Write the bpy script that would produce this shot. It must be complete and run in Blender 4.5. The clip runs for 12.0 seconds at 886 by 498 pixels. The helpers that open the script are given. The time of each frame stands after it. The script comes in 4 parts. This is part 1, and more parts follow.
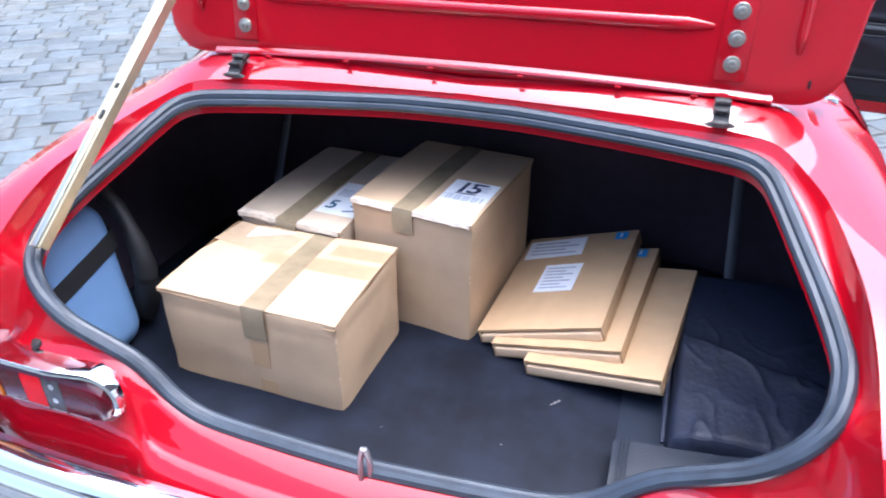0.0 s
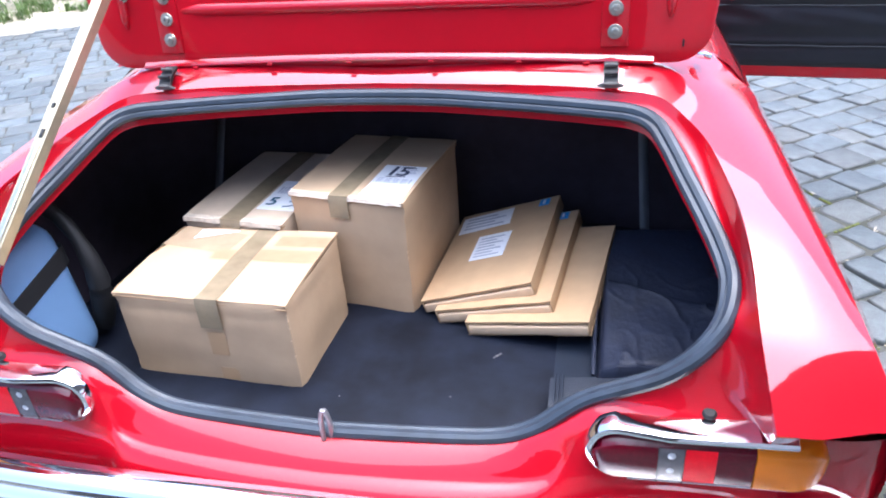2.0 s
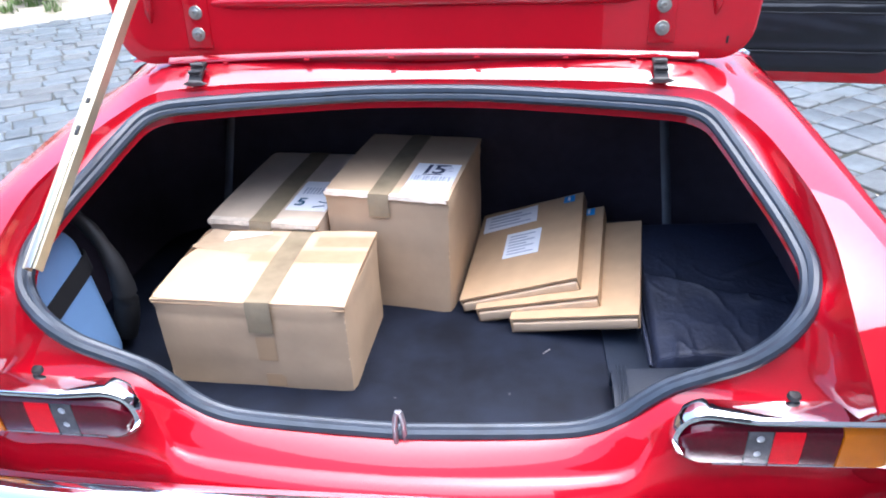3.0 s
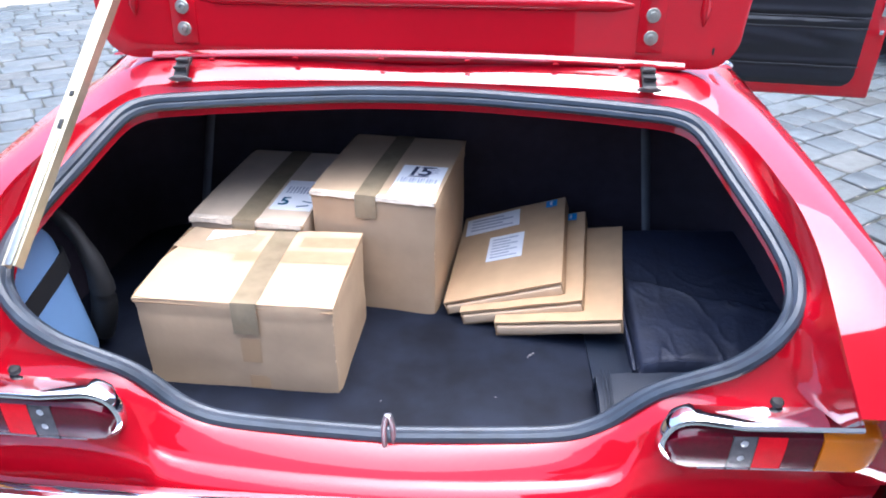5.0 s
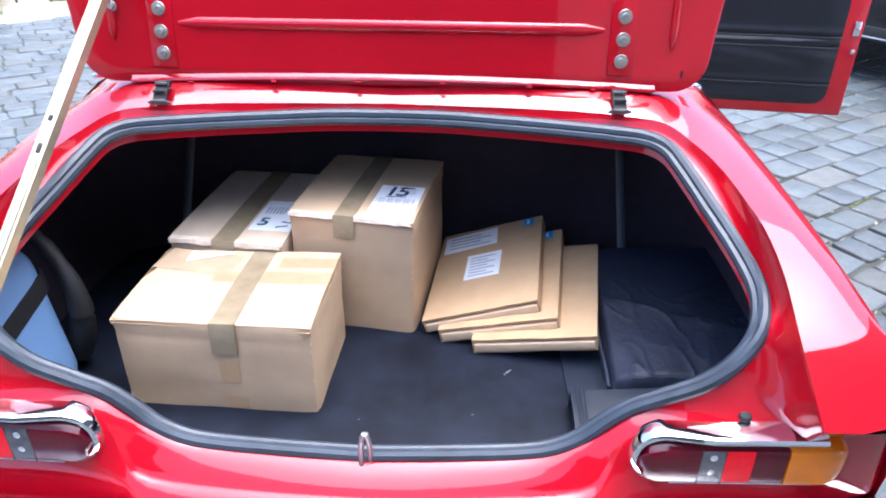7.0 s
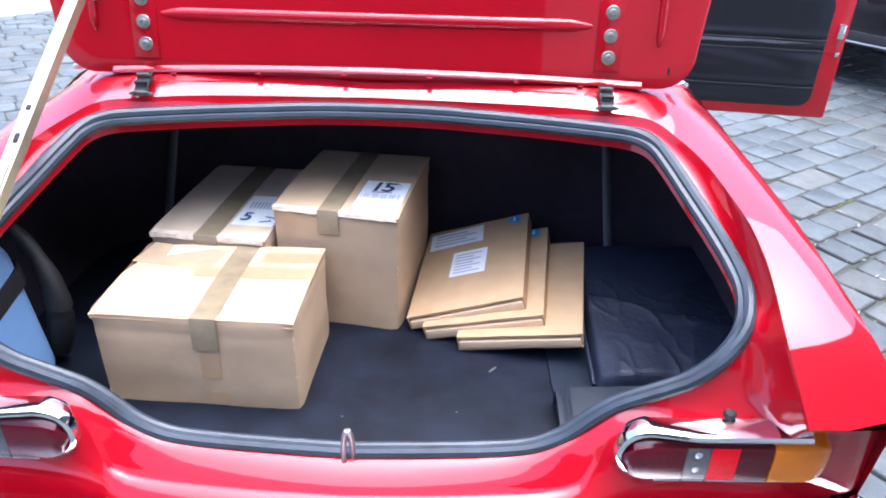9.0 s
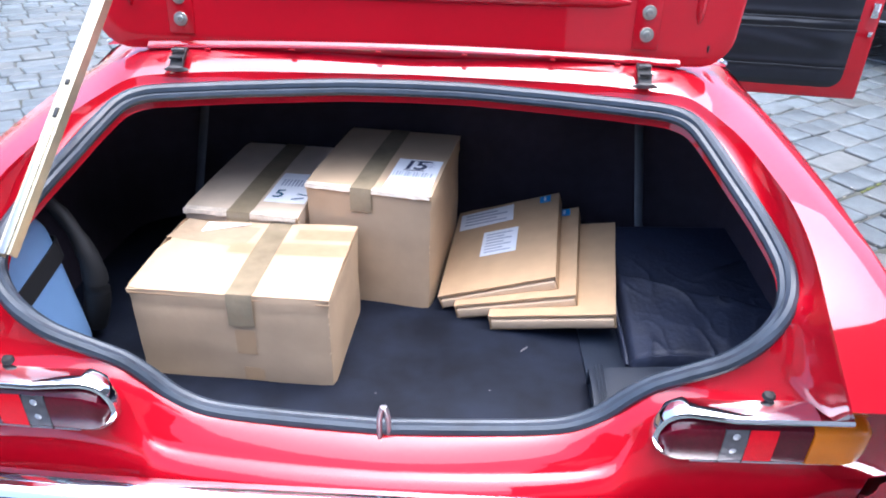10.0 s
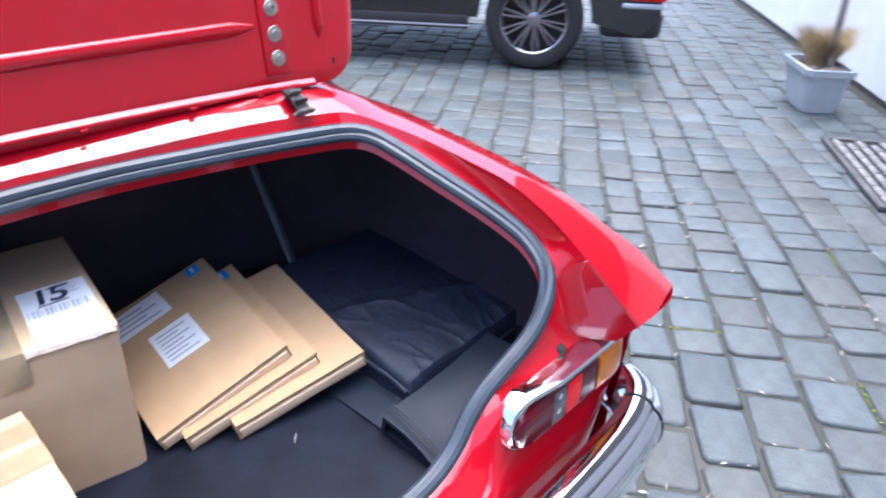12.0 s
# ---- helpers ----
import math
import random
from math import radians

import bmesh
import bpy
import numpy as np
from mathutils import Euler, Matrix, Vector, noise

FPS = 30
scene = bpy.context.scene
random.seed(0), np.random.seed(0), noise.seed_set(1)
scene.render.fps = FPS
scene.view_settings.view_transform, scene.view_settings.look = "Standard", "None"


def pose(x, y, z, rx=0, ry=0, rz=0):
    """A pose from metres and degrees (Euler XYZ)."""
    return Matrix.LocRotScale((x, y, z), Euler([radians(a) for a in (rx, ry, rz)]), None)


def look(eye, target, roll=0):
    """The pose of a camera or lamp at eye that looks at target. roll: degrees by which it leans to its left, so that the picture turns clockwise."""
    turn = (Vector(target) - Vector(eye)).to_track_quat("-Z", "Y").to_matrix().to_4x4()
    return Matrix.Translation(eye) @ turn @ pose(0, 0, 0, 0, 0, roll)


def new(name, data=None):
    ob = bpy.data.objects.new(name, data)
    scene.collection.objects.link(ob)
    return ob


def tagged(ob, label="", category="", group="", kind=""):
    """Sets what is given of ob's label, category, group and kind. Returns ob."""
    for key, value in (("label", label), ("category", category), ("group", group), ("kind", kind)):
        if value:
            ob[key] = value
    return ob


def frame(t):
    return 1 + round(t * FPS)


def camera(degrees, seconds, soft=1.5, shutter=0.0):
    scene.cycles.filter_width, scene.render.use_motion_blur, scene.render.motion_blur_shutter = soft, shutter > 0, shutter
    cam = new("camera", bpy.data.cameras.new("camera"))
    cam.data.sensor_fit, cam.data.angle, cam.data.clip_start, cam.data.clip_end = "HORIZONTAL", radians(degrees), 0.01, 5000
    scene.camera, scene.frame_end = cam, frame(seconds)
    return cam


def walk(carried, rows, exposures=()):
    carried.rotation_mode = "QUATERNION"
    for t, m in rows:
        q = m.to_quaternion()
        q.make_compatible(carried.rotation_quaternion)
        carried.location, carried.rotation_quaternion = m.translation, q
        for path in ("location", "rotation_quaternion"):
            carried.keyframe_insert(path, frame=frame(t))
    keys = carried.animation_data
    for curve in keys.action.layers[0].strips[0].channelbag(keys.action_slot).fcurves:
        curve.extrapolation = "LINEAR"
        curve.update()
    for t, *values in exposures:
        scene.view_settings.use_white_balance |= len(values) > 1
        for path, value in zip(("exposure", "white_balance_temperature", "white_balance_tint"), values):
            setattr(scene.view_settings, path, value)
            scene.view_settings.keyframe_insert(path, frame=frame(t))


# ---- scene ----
cam = camera(64.0, 12.0, 1.9, 0.25)
PATH = [
    (0, (0.311, -0.649, 1.324), (-0.206, 0.983, 0.289), -0.2),
    (0.5, (0.345, -0.662, 1.331), (-0.069, 1.005, 0.307), -1.8),
    (1, (0.347, -0.673, 1.337), (-0.101, 1.018, 0.368), -2.4),
    (1.5, (0.37, -0.702, 1.326), (-0.066, 0.983, 0.339), -2.9),
    (2, (0.372, -0.756, 1.317), (-0.022, 0.924, 0.306), -4.4),
    (2.5, (0.21, -0.779, 1.319), (-0.029, 0.939, 0.323), -6.2),
    (3, (0.16, -0.784, 1.304), (-0.034, 0.936, 0.303), -2.3),
    (5, (0.115, -0.784, 1.311), (0.029, 0.943, 0.305), 0.5),
    (5.5, (0.115, -0.776, 1.316), (-0.014, 0.94, 0.297), -0.6),
    (6, (0.117, -0.779, 1.324), (0.065, 0.974, 0.362), 0.3),
    (6.5, (0.124, -0.79, 1.324), (0.06, 0.945, 0.331), 0.7),
    (7, (0.133, -0.796, 1.327), (0.083, 0.953, 0.359), 0.7),
    (9, (0.135, -0.791, 1.314), (0.123, 0.961, 0.349), 1.7),
    (9.5, (0.125, -0.798, 1.307), (0.078, 0.922, 0.287), 1.6),
    (10, (0.102, -0.791, 1.307), (0.051, 0.934, 0.295), 1.6),
    (10.5, (0.08, -0.746, 1.277), (0.166, 0.954, 0.228), 2.9),
    (11, (0.039, -0.604, 1.272), (0.488, 1.042, 0.229), -1.6),
    (11.5, (-0.088, -0.536, 1.254), (0.753, 0.944, 0.203), 2.3),
    (12, (-0.232, -0.487, 1.283), (1.062, 0.709, 0.336), 1.4),
]
walk(cam, [(t, look(eye, target, roll)) for t, eye, target, roll in PATH], [(0.0, 1.78, 5400, 11), (10.8, 1.78, 5400, 11), (12.0, 1.70, 5450, 11)])

# ---- world and light: thin bright overcast, brightest high up ----
world = bpy.data.worlds.new("world")
scene.world = world
world.use_nodes = True
wn = world.node_tree
sky = wn.nodes.new("ShaderNodeTexSky")
sky.sky_type, sky.sun_disc = "NISHITA", False
sky.sun_elevation, sky.sun_rotation = radians(81), radians(69)
sky.air_density, sky.dust_density, sky.ozone_density = 0.85, 6.0, 0.7
wn.links.new(sky.outputs["Color"], wn.nodes["Background"].inputs["Color"])
wn.nodes["Background"].inputs["Strength"].default_value = 0.17
sun_data = bpy.data.lights.new("sun", "SUN")
sun_data.energy, sun_data.angle, sun_data.color = 1.7, radians(96), (1.0, 0.985, 0.96)
sun = new("sun", sun_data)
sun.matrix_basis = look((1.3, 0.5, 9.0), (0.0, 0.0, 0.0))


# ---- materials ----
def material(name, color, rough=0.6, metal=0.0, coat=0.0, coat_ior=1.5, vary=0.0, scale=20.0, bump=0.0, bump_scale=200.0, color2=None, spec=0.5, detail=6.0):
    """A surface with colour variation at two scales and fine relief, in object space."""
    m = bpy.data.materials.new(name)
    m.use_nodes = True
    nt = m.node_tree
    b = nt.nodes["Principled BSDF"]
    b.inputs["Base Color"].default_value = (*color, 1)
    b.inputs["Roughness"].default_value = rough
    b.inputs["Metallic"].default_value = metal
    b.inputs["Coat Weight"].default_value = coat
    b.inputs["Coat Roughness"].default_value = 0.03
    b.inputs["Coat IOR"].default_value = coat_ior
    b.inputs["Specular IOR Level"].default_value = spec
    tc = nt.nodes.new("ShaderNodeTexCoord")
    if vary > 0 or color2:
        n1 = nt.nodes.new("ShaderNodeTexNoise")
        n1.inputs["Scale"].default_value, n1.inputs["Detail"].default_value = scale, detail
        n2 = nt.nodes.new("ShaderNodeTexNoise")
        n2.inputs["Scale"].default_value, n2.inputs["Detail"].default_value = scale * 0.17, 3.0
        add = nt.nodes.new("ShaderNodeMath")
        add.operation = "ADD"
        nt.links.new(tc.outputs["Object"], n1.inputs["Vector"])
        nt.links.new(tc.outputs["Object"], n2.inputs["Vector"])
        nt.links.new(n1.outputs["Fac"], add.inputs[0])
        nt.links.new(n2.outputs["Fac"], add.inputs[1])
        ramp = nt.nodes.new("ShaderNodeValToRGB")
        lo = color2 or tuple(c * (1 - vary) for c in color)
        hi = tuple(min(1.0, c * (1 + vary)) for c in color)
        ramp.color_ramp.elements[0].position, ramp.color_ramp.elements[1].position = 0.35, 0.65
        ramp.color_ramp.elements[0].color, ramp.color_ramp.elements[1].color = (*lo, 1), (*hi, 1)
        half = nt.nodes.new("ShaderNodeMath")
        half.operation = "MULTIPLY"
        half.inputs[1].default_value = 0.5
        nt.links.new(add.outputs[0], half.inputs[0])
        nt.links.new(half.outputs[0], ramp.inputs["Fac"])
        nt.links.new(ramp.outputs["Color"], b.inputs["Base Color"])
    if bump > 0:
        n3 = nt.nodes.new("ShaderNodeTexNoise")
        n3.inputs["Scale"].default_value, n3.inputs["Detail"].default_value = bump_scale, 4.0
        bp = nt.nodes.new("ShaderNodeBump")
        bp.inputs["Strength"].default_value, bp.inputs["Distance"].default_value = bump, 0.002
        nt.links.new(tc.outputs["Object"], n3.inputs["Vector"])
        nt.links.new(n3.outputs["Fac"], bp.inputs["Height"])
        nt.links.new(bp.outputs["Normal"], b.inputs["Normal"])
    return m


RED = material("red_paint", (0.34, 0.0010, 0.009), 0.4, coat=1.0, coat_ior=1.85, vary=0.04, scale=6, spec=0.05)
# same paint as RED; brighter base and weaker coat make up for missing light
RED_LIT = material("red_paint_lit", (0.44, 0.0012, 0.011), 0.4, coat=1.0, coat_ior=1.60, vary=0.05, scale=9, bump=0.05, bump_scale=60, spec=0.05)
RUBBER = material("rubber_seal", (0.030, 0.040, 0.055), 0.36, vary=0.3, scale=40, bump=0.15, bump_scale=300)
BLACK_TRIM = material("black_trim", (0.012, 0.012, 0.013), 0.6, vary=0.3, scale=30, bump=0.1)
LINER = material("trunk_liner", (0.030, 0.022, 0.034), 0.85, vary=0.3, scale=30, bump=0.3, bump_scale=500)
MAT = material("rubber_mat", (0.0085, 0.0115, 0.0215), 0.58, spec=0.16, vary=0.35, scale=17, bump=0.3, bump_scale=350, color2=(0.0022, 0.0032, 0.0075))
CHROME = material("chrome", (0.88, 0.88, 0.9), 0.06, metal=1.0, vary=0.03, scale=10)
DULL_STEEL = material("dull_steel", (0.26, 0.26, 0.27), 0.3, metal=0.5, vary=0.15, scale=80)
STEEL = material("zinc_steel", (0.52, 0.51, 0.44), 0.40, metal=1.0, vary=0.15, scale=120)
BRASS = material("champagne_anodised", (0.46, 0.41, 0.28), 0.36, metal=0.55, vary=0.12, scale=60)
LENS_RED = material("lens_red", (0.085, 0.001, 0.008), 0.12, spec=0.5, vary=0.2, scale=200, bump=0.1, bump_scale=260)
LENS_BRIGHT = material("reflector_red", (0.80, 0.004, 0.016), 0.3, spec=0.2, vary=0.08, scale=200, bump=0.3, bump_scale=400)
LENS_CLEAR = material("lens_clear", (0.09, 0.085, 0.09), 0.15, coat=0.12, vary=0.4, scale=60, bump=0.3, bump_scale=260)
LENS_AMBER = material("lens_amber", (0.70, 0.19, 0.003), 0.18, coat=0.12, vary=0.12, scale=25, bump=0.15, bump_scale=260)
CARD = material("cardboard", (0.505, 0.362, 0.230), 0.85, vary=0.13, scale=11, bump=0.15, bump_scale=90, spec=0.2)
CARD_PALE = material("cardboard_pale", (0.58, 0.46, 0.34), 0.8, vary=0.1, scale=25, bump=0.12, bump_scale=120, spec=0.2)
CARD_BROWN = material("kraft_mailer", (0.45, 0.30, 0.17), 0.8, vary=0.07, scale=30, bump=0.1, bump_scale=160, spec=0.2)
CARD_EDGE = material("mailer_inner", (0.66, 0.48, 0.31), 0.85, vary=0.08, scale=40, bump=0.1, bump_scale=120, spec=0.2)
PAPER_TAPE = material("paper_tape", (0.38, 0.24, 0.14), 0.5, vary=0.1, scale=40, bump=0.15, bump_scale=120, spec=0.3)
TAPE = material("brown_tape", (0.26, 0.205, 0.13), 0.14, vary=0.22, scale=30, bump=0.5, bump_scale=70)
CLEAR_TAPE = material("clear_tape", (0.42, 0.31, 0.205), 0.12, vary=0.15, scale=30, bump=0.6, bump_scale=50)
# clear tape along the edges, whitened to paint in its highlight
EDGE_TAPE_GLINT = material("edge_tape", (0.70, 0.60, 0.48), 0.12, vary=0.25, scale=60, bump=0.8, bump_scale=80)
PAPER = material("white_paper", (0.82, 0.83, 0.86), 0.6, vary=0.03, scale=40)
INK = material("ink", (0.02, 0.03, 0.08), 0.6, vary=0.1, scale=40)
INK_BLUE = material("pen_blue", (0.02, 0.10, 0.17), 0.6, vary=0.1, scale=40)
INK_GREY = material("print_grey", (0.42, 0.44, 0.53), 0.6, vary=0.1, scale=40)
BLUE_STICKER = material("blue_sticker", (0.03, 0.30, 0.72), 0.4, vary=0.1, scale=80)
BLUE = material("blue_plastic", (0.17, 0.29, 0.50), 0.5, vary=0.08, scale=12, bump=0.1, bump_scale=90)
NYLON = material("black_nylon", (0.011, 0.015, 0.032), 0.60, vary=0.3, scale=30, bump=0.6, bump_scale=110, spec=0.42)
PALE_TRIM = material("worn_grey_trim", (0.085, 0.09, 0.10), 0.5, vary=0.2, scale=30)
SHEET = material("dark_vinyl", (0.009, 0.014, 0.026), 0.55, spec=0.35, vary=0.2, scale=20, bump=0.2, bump_scale=300)
VINYL = material("door_vinyl", (0.010, 0.012, 0.018), 0.36, spec=0.5, vary=0.2, scale=20, bump=0.15, bump_scale=300)
TYRE = material("tyre_rubber", (0.022, 0.022, 0.023), 0.8, vary=0.25, scale=30, bump=0.2)
ALLOY = material("dark_alloy", (0.34, 0.34, 0.36), 0.28, metal=1.0, vary=0.1, scale=20)
ALLOY_DARK = material("wheel_black", (0.015, 0.015, 0.016), 0.5, vary=0.2, scale=20)
SUV_PAINT = material("black_paint", (0.008, 0.008, 0.010), 0.25, coat=1.0, vary=0.1, scale=4)
PLASTIC = material("grey_plastic", (0.02, 0.02, 0.022), 0.6, vary=0.2, scale=30)
SILVER = material("silver_trim", (0.62, 0.63, 0.66), 0.3, metal=0.7, vary=0.05, scale=20)
PLASTER = material("white_render", (0.80, 0.79, 0.77), 0.9, vary=0.05, scale=8, bump=0.5, bump_scale=60)
GREY_WALL = material("grey_reflected_wall", (0.34, 0.335, 0.325), 0.9, vary=0.15, scale=5, bump=0.5, bump_scale=60)
# for the two unseen walls that only darken reflections in the paint
DARK_WALL = material("dark_reflected_wall", (0.05, 0.045, 0.042), 0.85, vary=0.4, scale=6, bump=0.4, bump_scale=40)
PLINTH = material("plinth", (0.09, 0.085, 0.08), 0.85, vary=0.3, scale=12, bump=0.4, bump_scale=60)
POT = material("pot_grey", (0.36, 0.39, 0.41), 0.6, vary=0.08, scale=10, bump=0.15, bump_scale=100)
SOIL = material("soil", (0.06, 0.045, 0.035), 0.95, vary=0.5, scale=60, bump=0.8, bump_scale=120, color2=(0.02, 0.016, 0.013))
PEBBLE = material("pebbles", (0.30, 0.24, 0.20), 0.8, vary=0.5, scale=40)
DRY = material("dry_grass", (0.46, 0.36, 0.20), 0.8, vary=0.35, scale=30)
GREEN = material("leaf_green", (0.09, 0.14, 0.03), 0.6, vary=0.5, scale=12)
BARK = material("bark", (0.22, 0.19, 0.16), 0.9, vary=0.3, scale=30, bump=0.5, bump_scale=80)
IRON = material("cast_iron", (0.11, 0.105, 0.10), 0.7, metal=0.3, vary=0.4, scale=40, bump=0.3)
GRIT = material("rubber_grit", (0.26, 0.245, 0.23), 0.9, vary=0.4, scale=50, bump=0.4)
GRIT_PALE = material("pale_crumbs", (0.16, 0.15, 0.15), 0.9, vary=0.2, scale=80)
SAND = material("sandy_soil", (0.30, 0.26, 0.20), 0.95, vary=0.3, scale=20, bump=0.6, bump_scale=60, color2=(0.20, 0.18, 0.11))


def stone_material():
    """Worn setts: each stone has its own tone, blue-grey to warm grey, with mottled wear."""
    m = material("basalt_setts", (0.076, 0.090, 0.095), 0.5, vary=0.34, scale=22, bump=0.8, bump_scale=70)
    nt = m.node_tree
    b = nt.nodes["Principled BSDF"]

    def node(kind, **sockets):
        n = nt.nodes.new(kind)
        for key, value in sockets.items():
            n.inputs[key].default_value = value
        return n

    def math_node(op, a, c):
        n = nt.nodes.new("ShaderNodeMath")
        n.operation = op
        for k, q in enumerate((a, c)):
            if isinstance(q, float):
                n.inputs[k].default_value = q
            elif q is not None:
                nt.links.new(q, n.inputs[k])
        return n.outputs[0]

    geo, info = nt.nodes.new("ShaderNodeNewGeometry"), nt.nodes.new("ShaderNodeObjectInfo")
    r = math_node("FRACT", math_node("ADD", geo.outputs["Random Per Island"], info.outputs["Random"]), None)
    r2 = math_node("FRACT", math_node("MULTIPLY", r, 17.3), None)
    mp = node("ShaderNodeMapRange", **{"To Min": 0.80, "To Max": 1.20})
    hsv = nt.nodes.new("ShaderNodeHueSaturation")
    warm = nt.nodes.new("ShaderNodeMix")
    warm.data_type, warm.blend_type = "RGBA", "MULTIPLY"
    warm.inputs["B"].default_value = (1.14, 1.0, 0.88, 1)
    nt.links.new(math_node("POWER", r2, 2.2), warm.inputs["Factor"])
    nt.links.new(b.inputs["Base Color"].links[0].from_socket, warm.inputs["A"])
    nt.links.new(warm.outputs["Result"], hsv.inputs["Color"])
    nt.links.new(r, mp.inputs["Value"])
    nt.links.new(mp.outputs["Result"], hsv.inputs["Value"])
    nt.links.new(hsv.outputs["Color"], b.inputs["Base Color"])
    return m


STONE = stone_material()
LITTER = material("pale_litter", (0.42, 0.37, 0.29), 0.8, vary=0.3, scale=60)
MOSS = material("moss", (0.13, 0.15, 0.03), 0.95, vary=0.5, scale=60, bump=0.8, bump_scale=300)
JOINT = material("joint_soil", (0.050, 0.049, 0.043), 0.95, vary=0.5, scale=9, bump=0.6, bump_scale=100, color2=(0.034, 0.037, 0.024))
GLASS = material("window_glass", (0.02, 0.025, 0.028), 0.04, coat=1.0)


# ---- mesh helpers ----
def link_mesh(name, bm, mat, parent=None, label="", smooth=True, angle=35):
    bmesh.ops.recalc_face_normals(bm, faces=bm.faces)
    me = bpy.data.meshes.new(name)
    bm.to_mesh(me)
    bm.free()
    if smooth:
        me.polygons.foreach_set("use_smooth", [True] * len(me.polygons))
        me.set_sharp_from_angle(angle=radians(angle))
    me.materials.append(mat)
    ob = new(name, me)
    if parent:
        ob.parent = parent
    if label:
        tagged(ob, label=label)
    return ob


part = link_mesh


def thing(name, m, label, category, group="", kind=""):
    ob = new(name)
    ob.empty_display_size = 0.1
    ob.matrix_basis = m
    return tagged(ob, label, category, group, kind)


def cr(pts, n):
    """n points of a smooth curve through pts."""
    P = [Vector(p) for p in pts]
    P = [2 * P[0] - P[1]] + P + [2 * P[-1] - P[-2]]
    d = [0.0]
    for a, b in zip(P[1:-2], P[2:-1]):
        d.append(d[-1] + max((b - a).length, 1e-6))
    out = []
    for k in range(n):
        s = d[-1] * k / (n - 1)
        i = max(j for j in range(len(d) - 1) if d[j] <= s + 1e-9)
        u = (s - d[i]) / (d[i + 1] - d[i])
        a, b, c, e = P[i], P[i + 1], P[i + 2], P[i + 3]
        out.append(0.5 * ((2 * b) + (c - a) * u + (2 * a - 5 * b + 4 * c - e) * u * u + (3 * b - 3 * c + e - a) * u ** 3))
    return out


def crk(pts, per):
    """The same with an even number of steps between knots, so that curves with as many knots match."""
    P = [Vector(p) for p in pts]
    P = [2 * P[0] - P[1]] + P + [2 * P[-1] - P[-2]]
    out = []
    for i in range(len(P) - 3):
        a, b, c, e = P[i:i + 4]
        for k in range(per):
            u = k / per
            out.append(0.5 * ((2 * b) + (c - a) * u + (2 * a - 5 * b + 4 * c - e) * u * u + (3 * b - 3 * c + e - a) * u ** 3))
    return out + [P[-2]]


def add_grid(bm, rows, close=False, mirror=False):
    for side in ((1, -1) if mirror else (1,)):
        V = [[bm.verts.new((p[0] * side, p[1], p[2])) for p in r] for r in rows]
        for r, s in zip(V[:-1], V[1:]):
            n = len(r)
            for i in range(n if close else n - 1):
                q = [r[i], r[(i + 1) % n], s[(i + 1) % n], s[i]]
                bm.faces.new(q if side > 0 else q[::-1])
    return bm


def weld(bm, d=0.0004):
    bmesh.ops.remove_doubles(bm, verts=bm.verts, dist=d)
    return bm


def solid(bm, t):
    bmesh.ops.recalc_face_normals(bm, faces=bm.faces)
    bmesh.ops.solidify(bm, geom=bm.faces[:], thickness=t)
    return bm


def tube(bm, path, radius, sides=10, closed=False, squash=(1, 1), caps=True):
    P = [Vector(p) for p in path]
    n = len(P)
    rings = []
    up = Vector((0, 0, 1))
    for i in range(n):
        a, b = P[(i - 1) % n] if closed or i else P[i], P[(i + 1) % n] if closed or i < n - 1 else P[i]
        t = (b - a).normalized()
        if abs(t.dot(up)) > 0.95:
            up = Vector((0, 1, 0))
        s = t.cross(up).normalized()
        u = s.cross(t).normalized()
        r = radius(i / (n - 1)) if callable(radius) else radius
        rings.append([P[i] + r * (squash[0] * math.cos(2 * math.pi * k / sides) * s + squash[1] * math.sin(2 * math.pi * k / sides) * u) for k in range(sides)])
    if closed:
        rings.append(rings[0])
    add_grid(bm, rings, close=True)
    weld(bm, 1e-5)
    if not closed and caps:
        for r in (rings[0], rings[-1]):
            c = bm.verts.new(sum((Vector(p) for p in r), Vector()) / sides)
            vs = [bm.verts.new(p) for p in r]
            for k in range(sides):
                bm.faces.new((vs[k], vs[(k + 1) % sides], c))
        weld(bm, 1e-5)
    return bm


def box(bm, size, center=(0, 0, 0), bevel=0.0, seg=2, m=None):
    t = Matrix.Translation(center) @ Matrix.Diagonal((*size, 1))
    g = bmesh.ops.create_cube(bm, size=1.0, matrix=(m @ t) if m else t)
    if bevel > 0:
        ed = {e for v in g["verts"] for e in v.link_edges}
        bmesh.ops.bevel(bm, geom=list(ed), offset=bevel, segments=seg, affect="EDGES", profile=0.5)
    return bm


def lathe(bm, prof, sides=40, axis="x"):
    """Turns (r, a) pairs about an axis through the origin."""
    rings = []
    for r, a in prof:
        ring = []
        for k in range(sides):
            c, s = r * math.cos(2 * math.pi * k / sides), r * math.sin(2 * math.pi * k / sides)
            ring.append({"x": (a, c, s), "y": (c, a, s), "z": (c, s, a)}[axis])
        rings.append(ring)
    add_grid(bm, rings, close=True)
    return weld(bm, 1e-5)


def writing(text, size, m, mat, parent, name="writing", label="", bold=0.0009, slant=0.15):
    cu = bpy.data.curves.new(name, "FONT")
    cu.body, cu.size, cu.extrude, cu.offset, cu.shear, cu.space_character = text, size, 0.0002, bold, slant, 0.82
    tmp = new(name, cu)
    bpy.context.view_layer.update()
    me = bpy.data.meshes.new_from_object(tmp.evaluated_get(bpy.context.evaluated_depsgraph_get()))
    bpy.data.objects.remove(tmp)
    me.materials.clear()
    me.materials.append(mat)
    ob = new(name, me)
    ob.parent, ob.matrix_basis = parent, m
    return tagged(ob, label) if label else ob


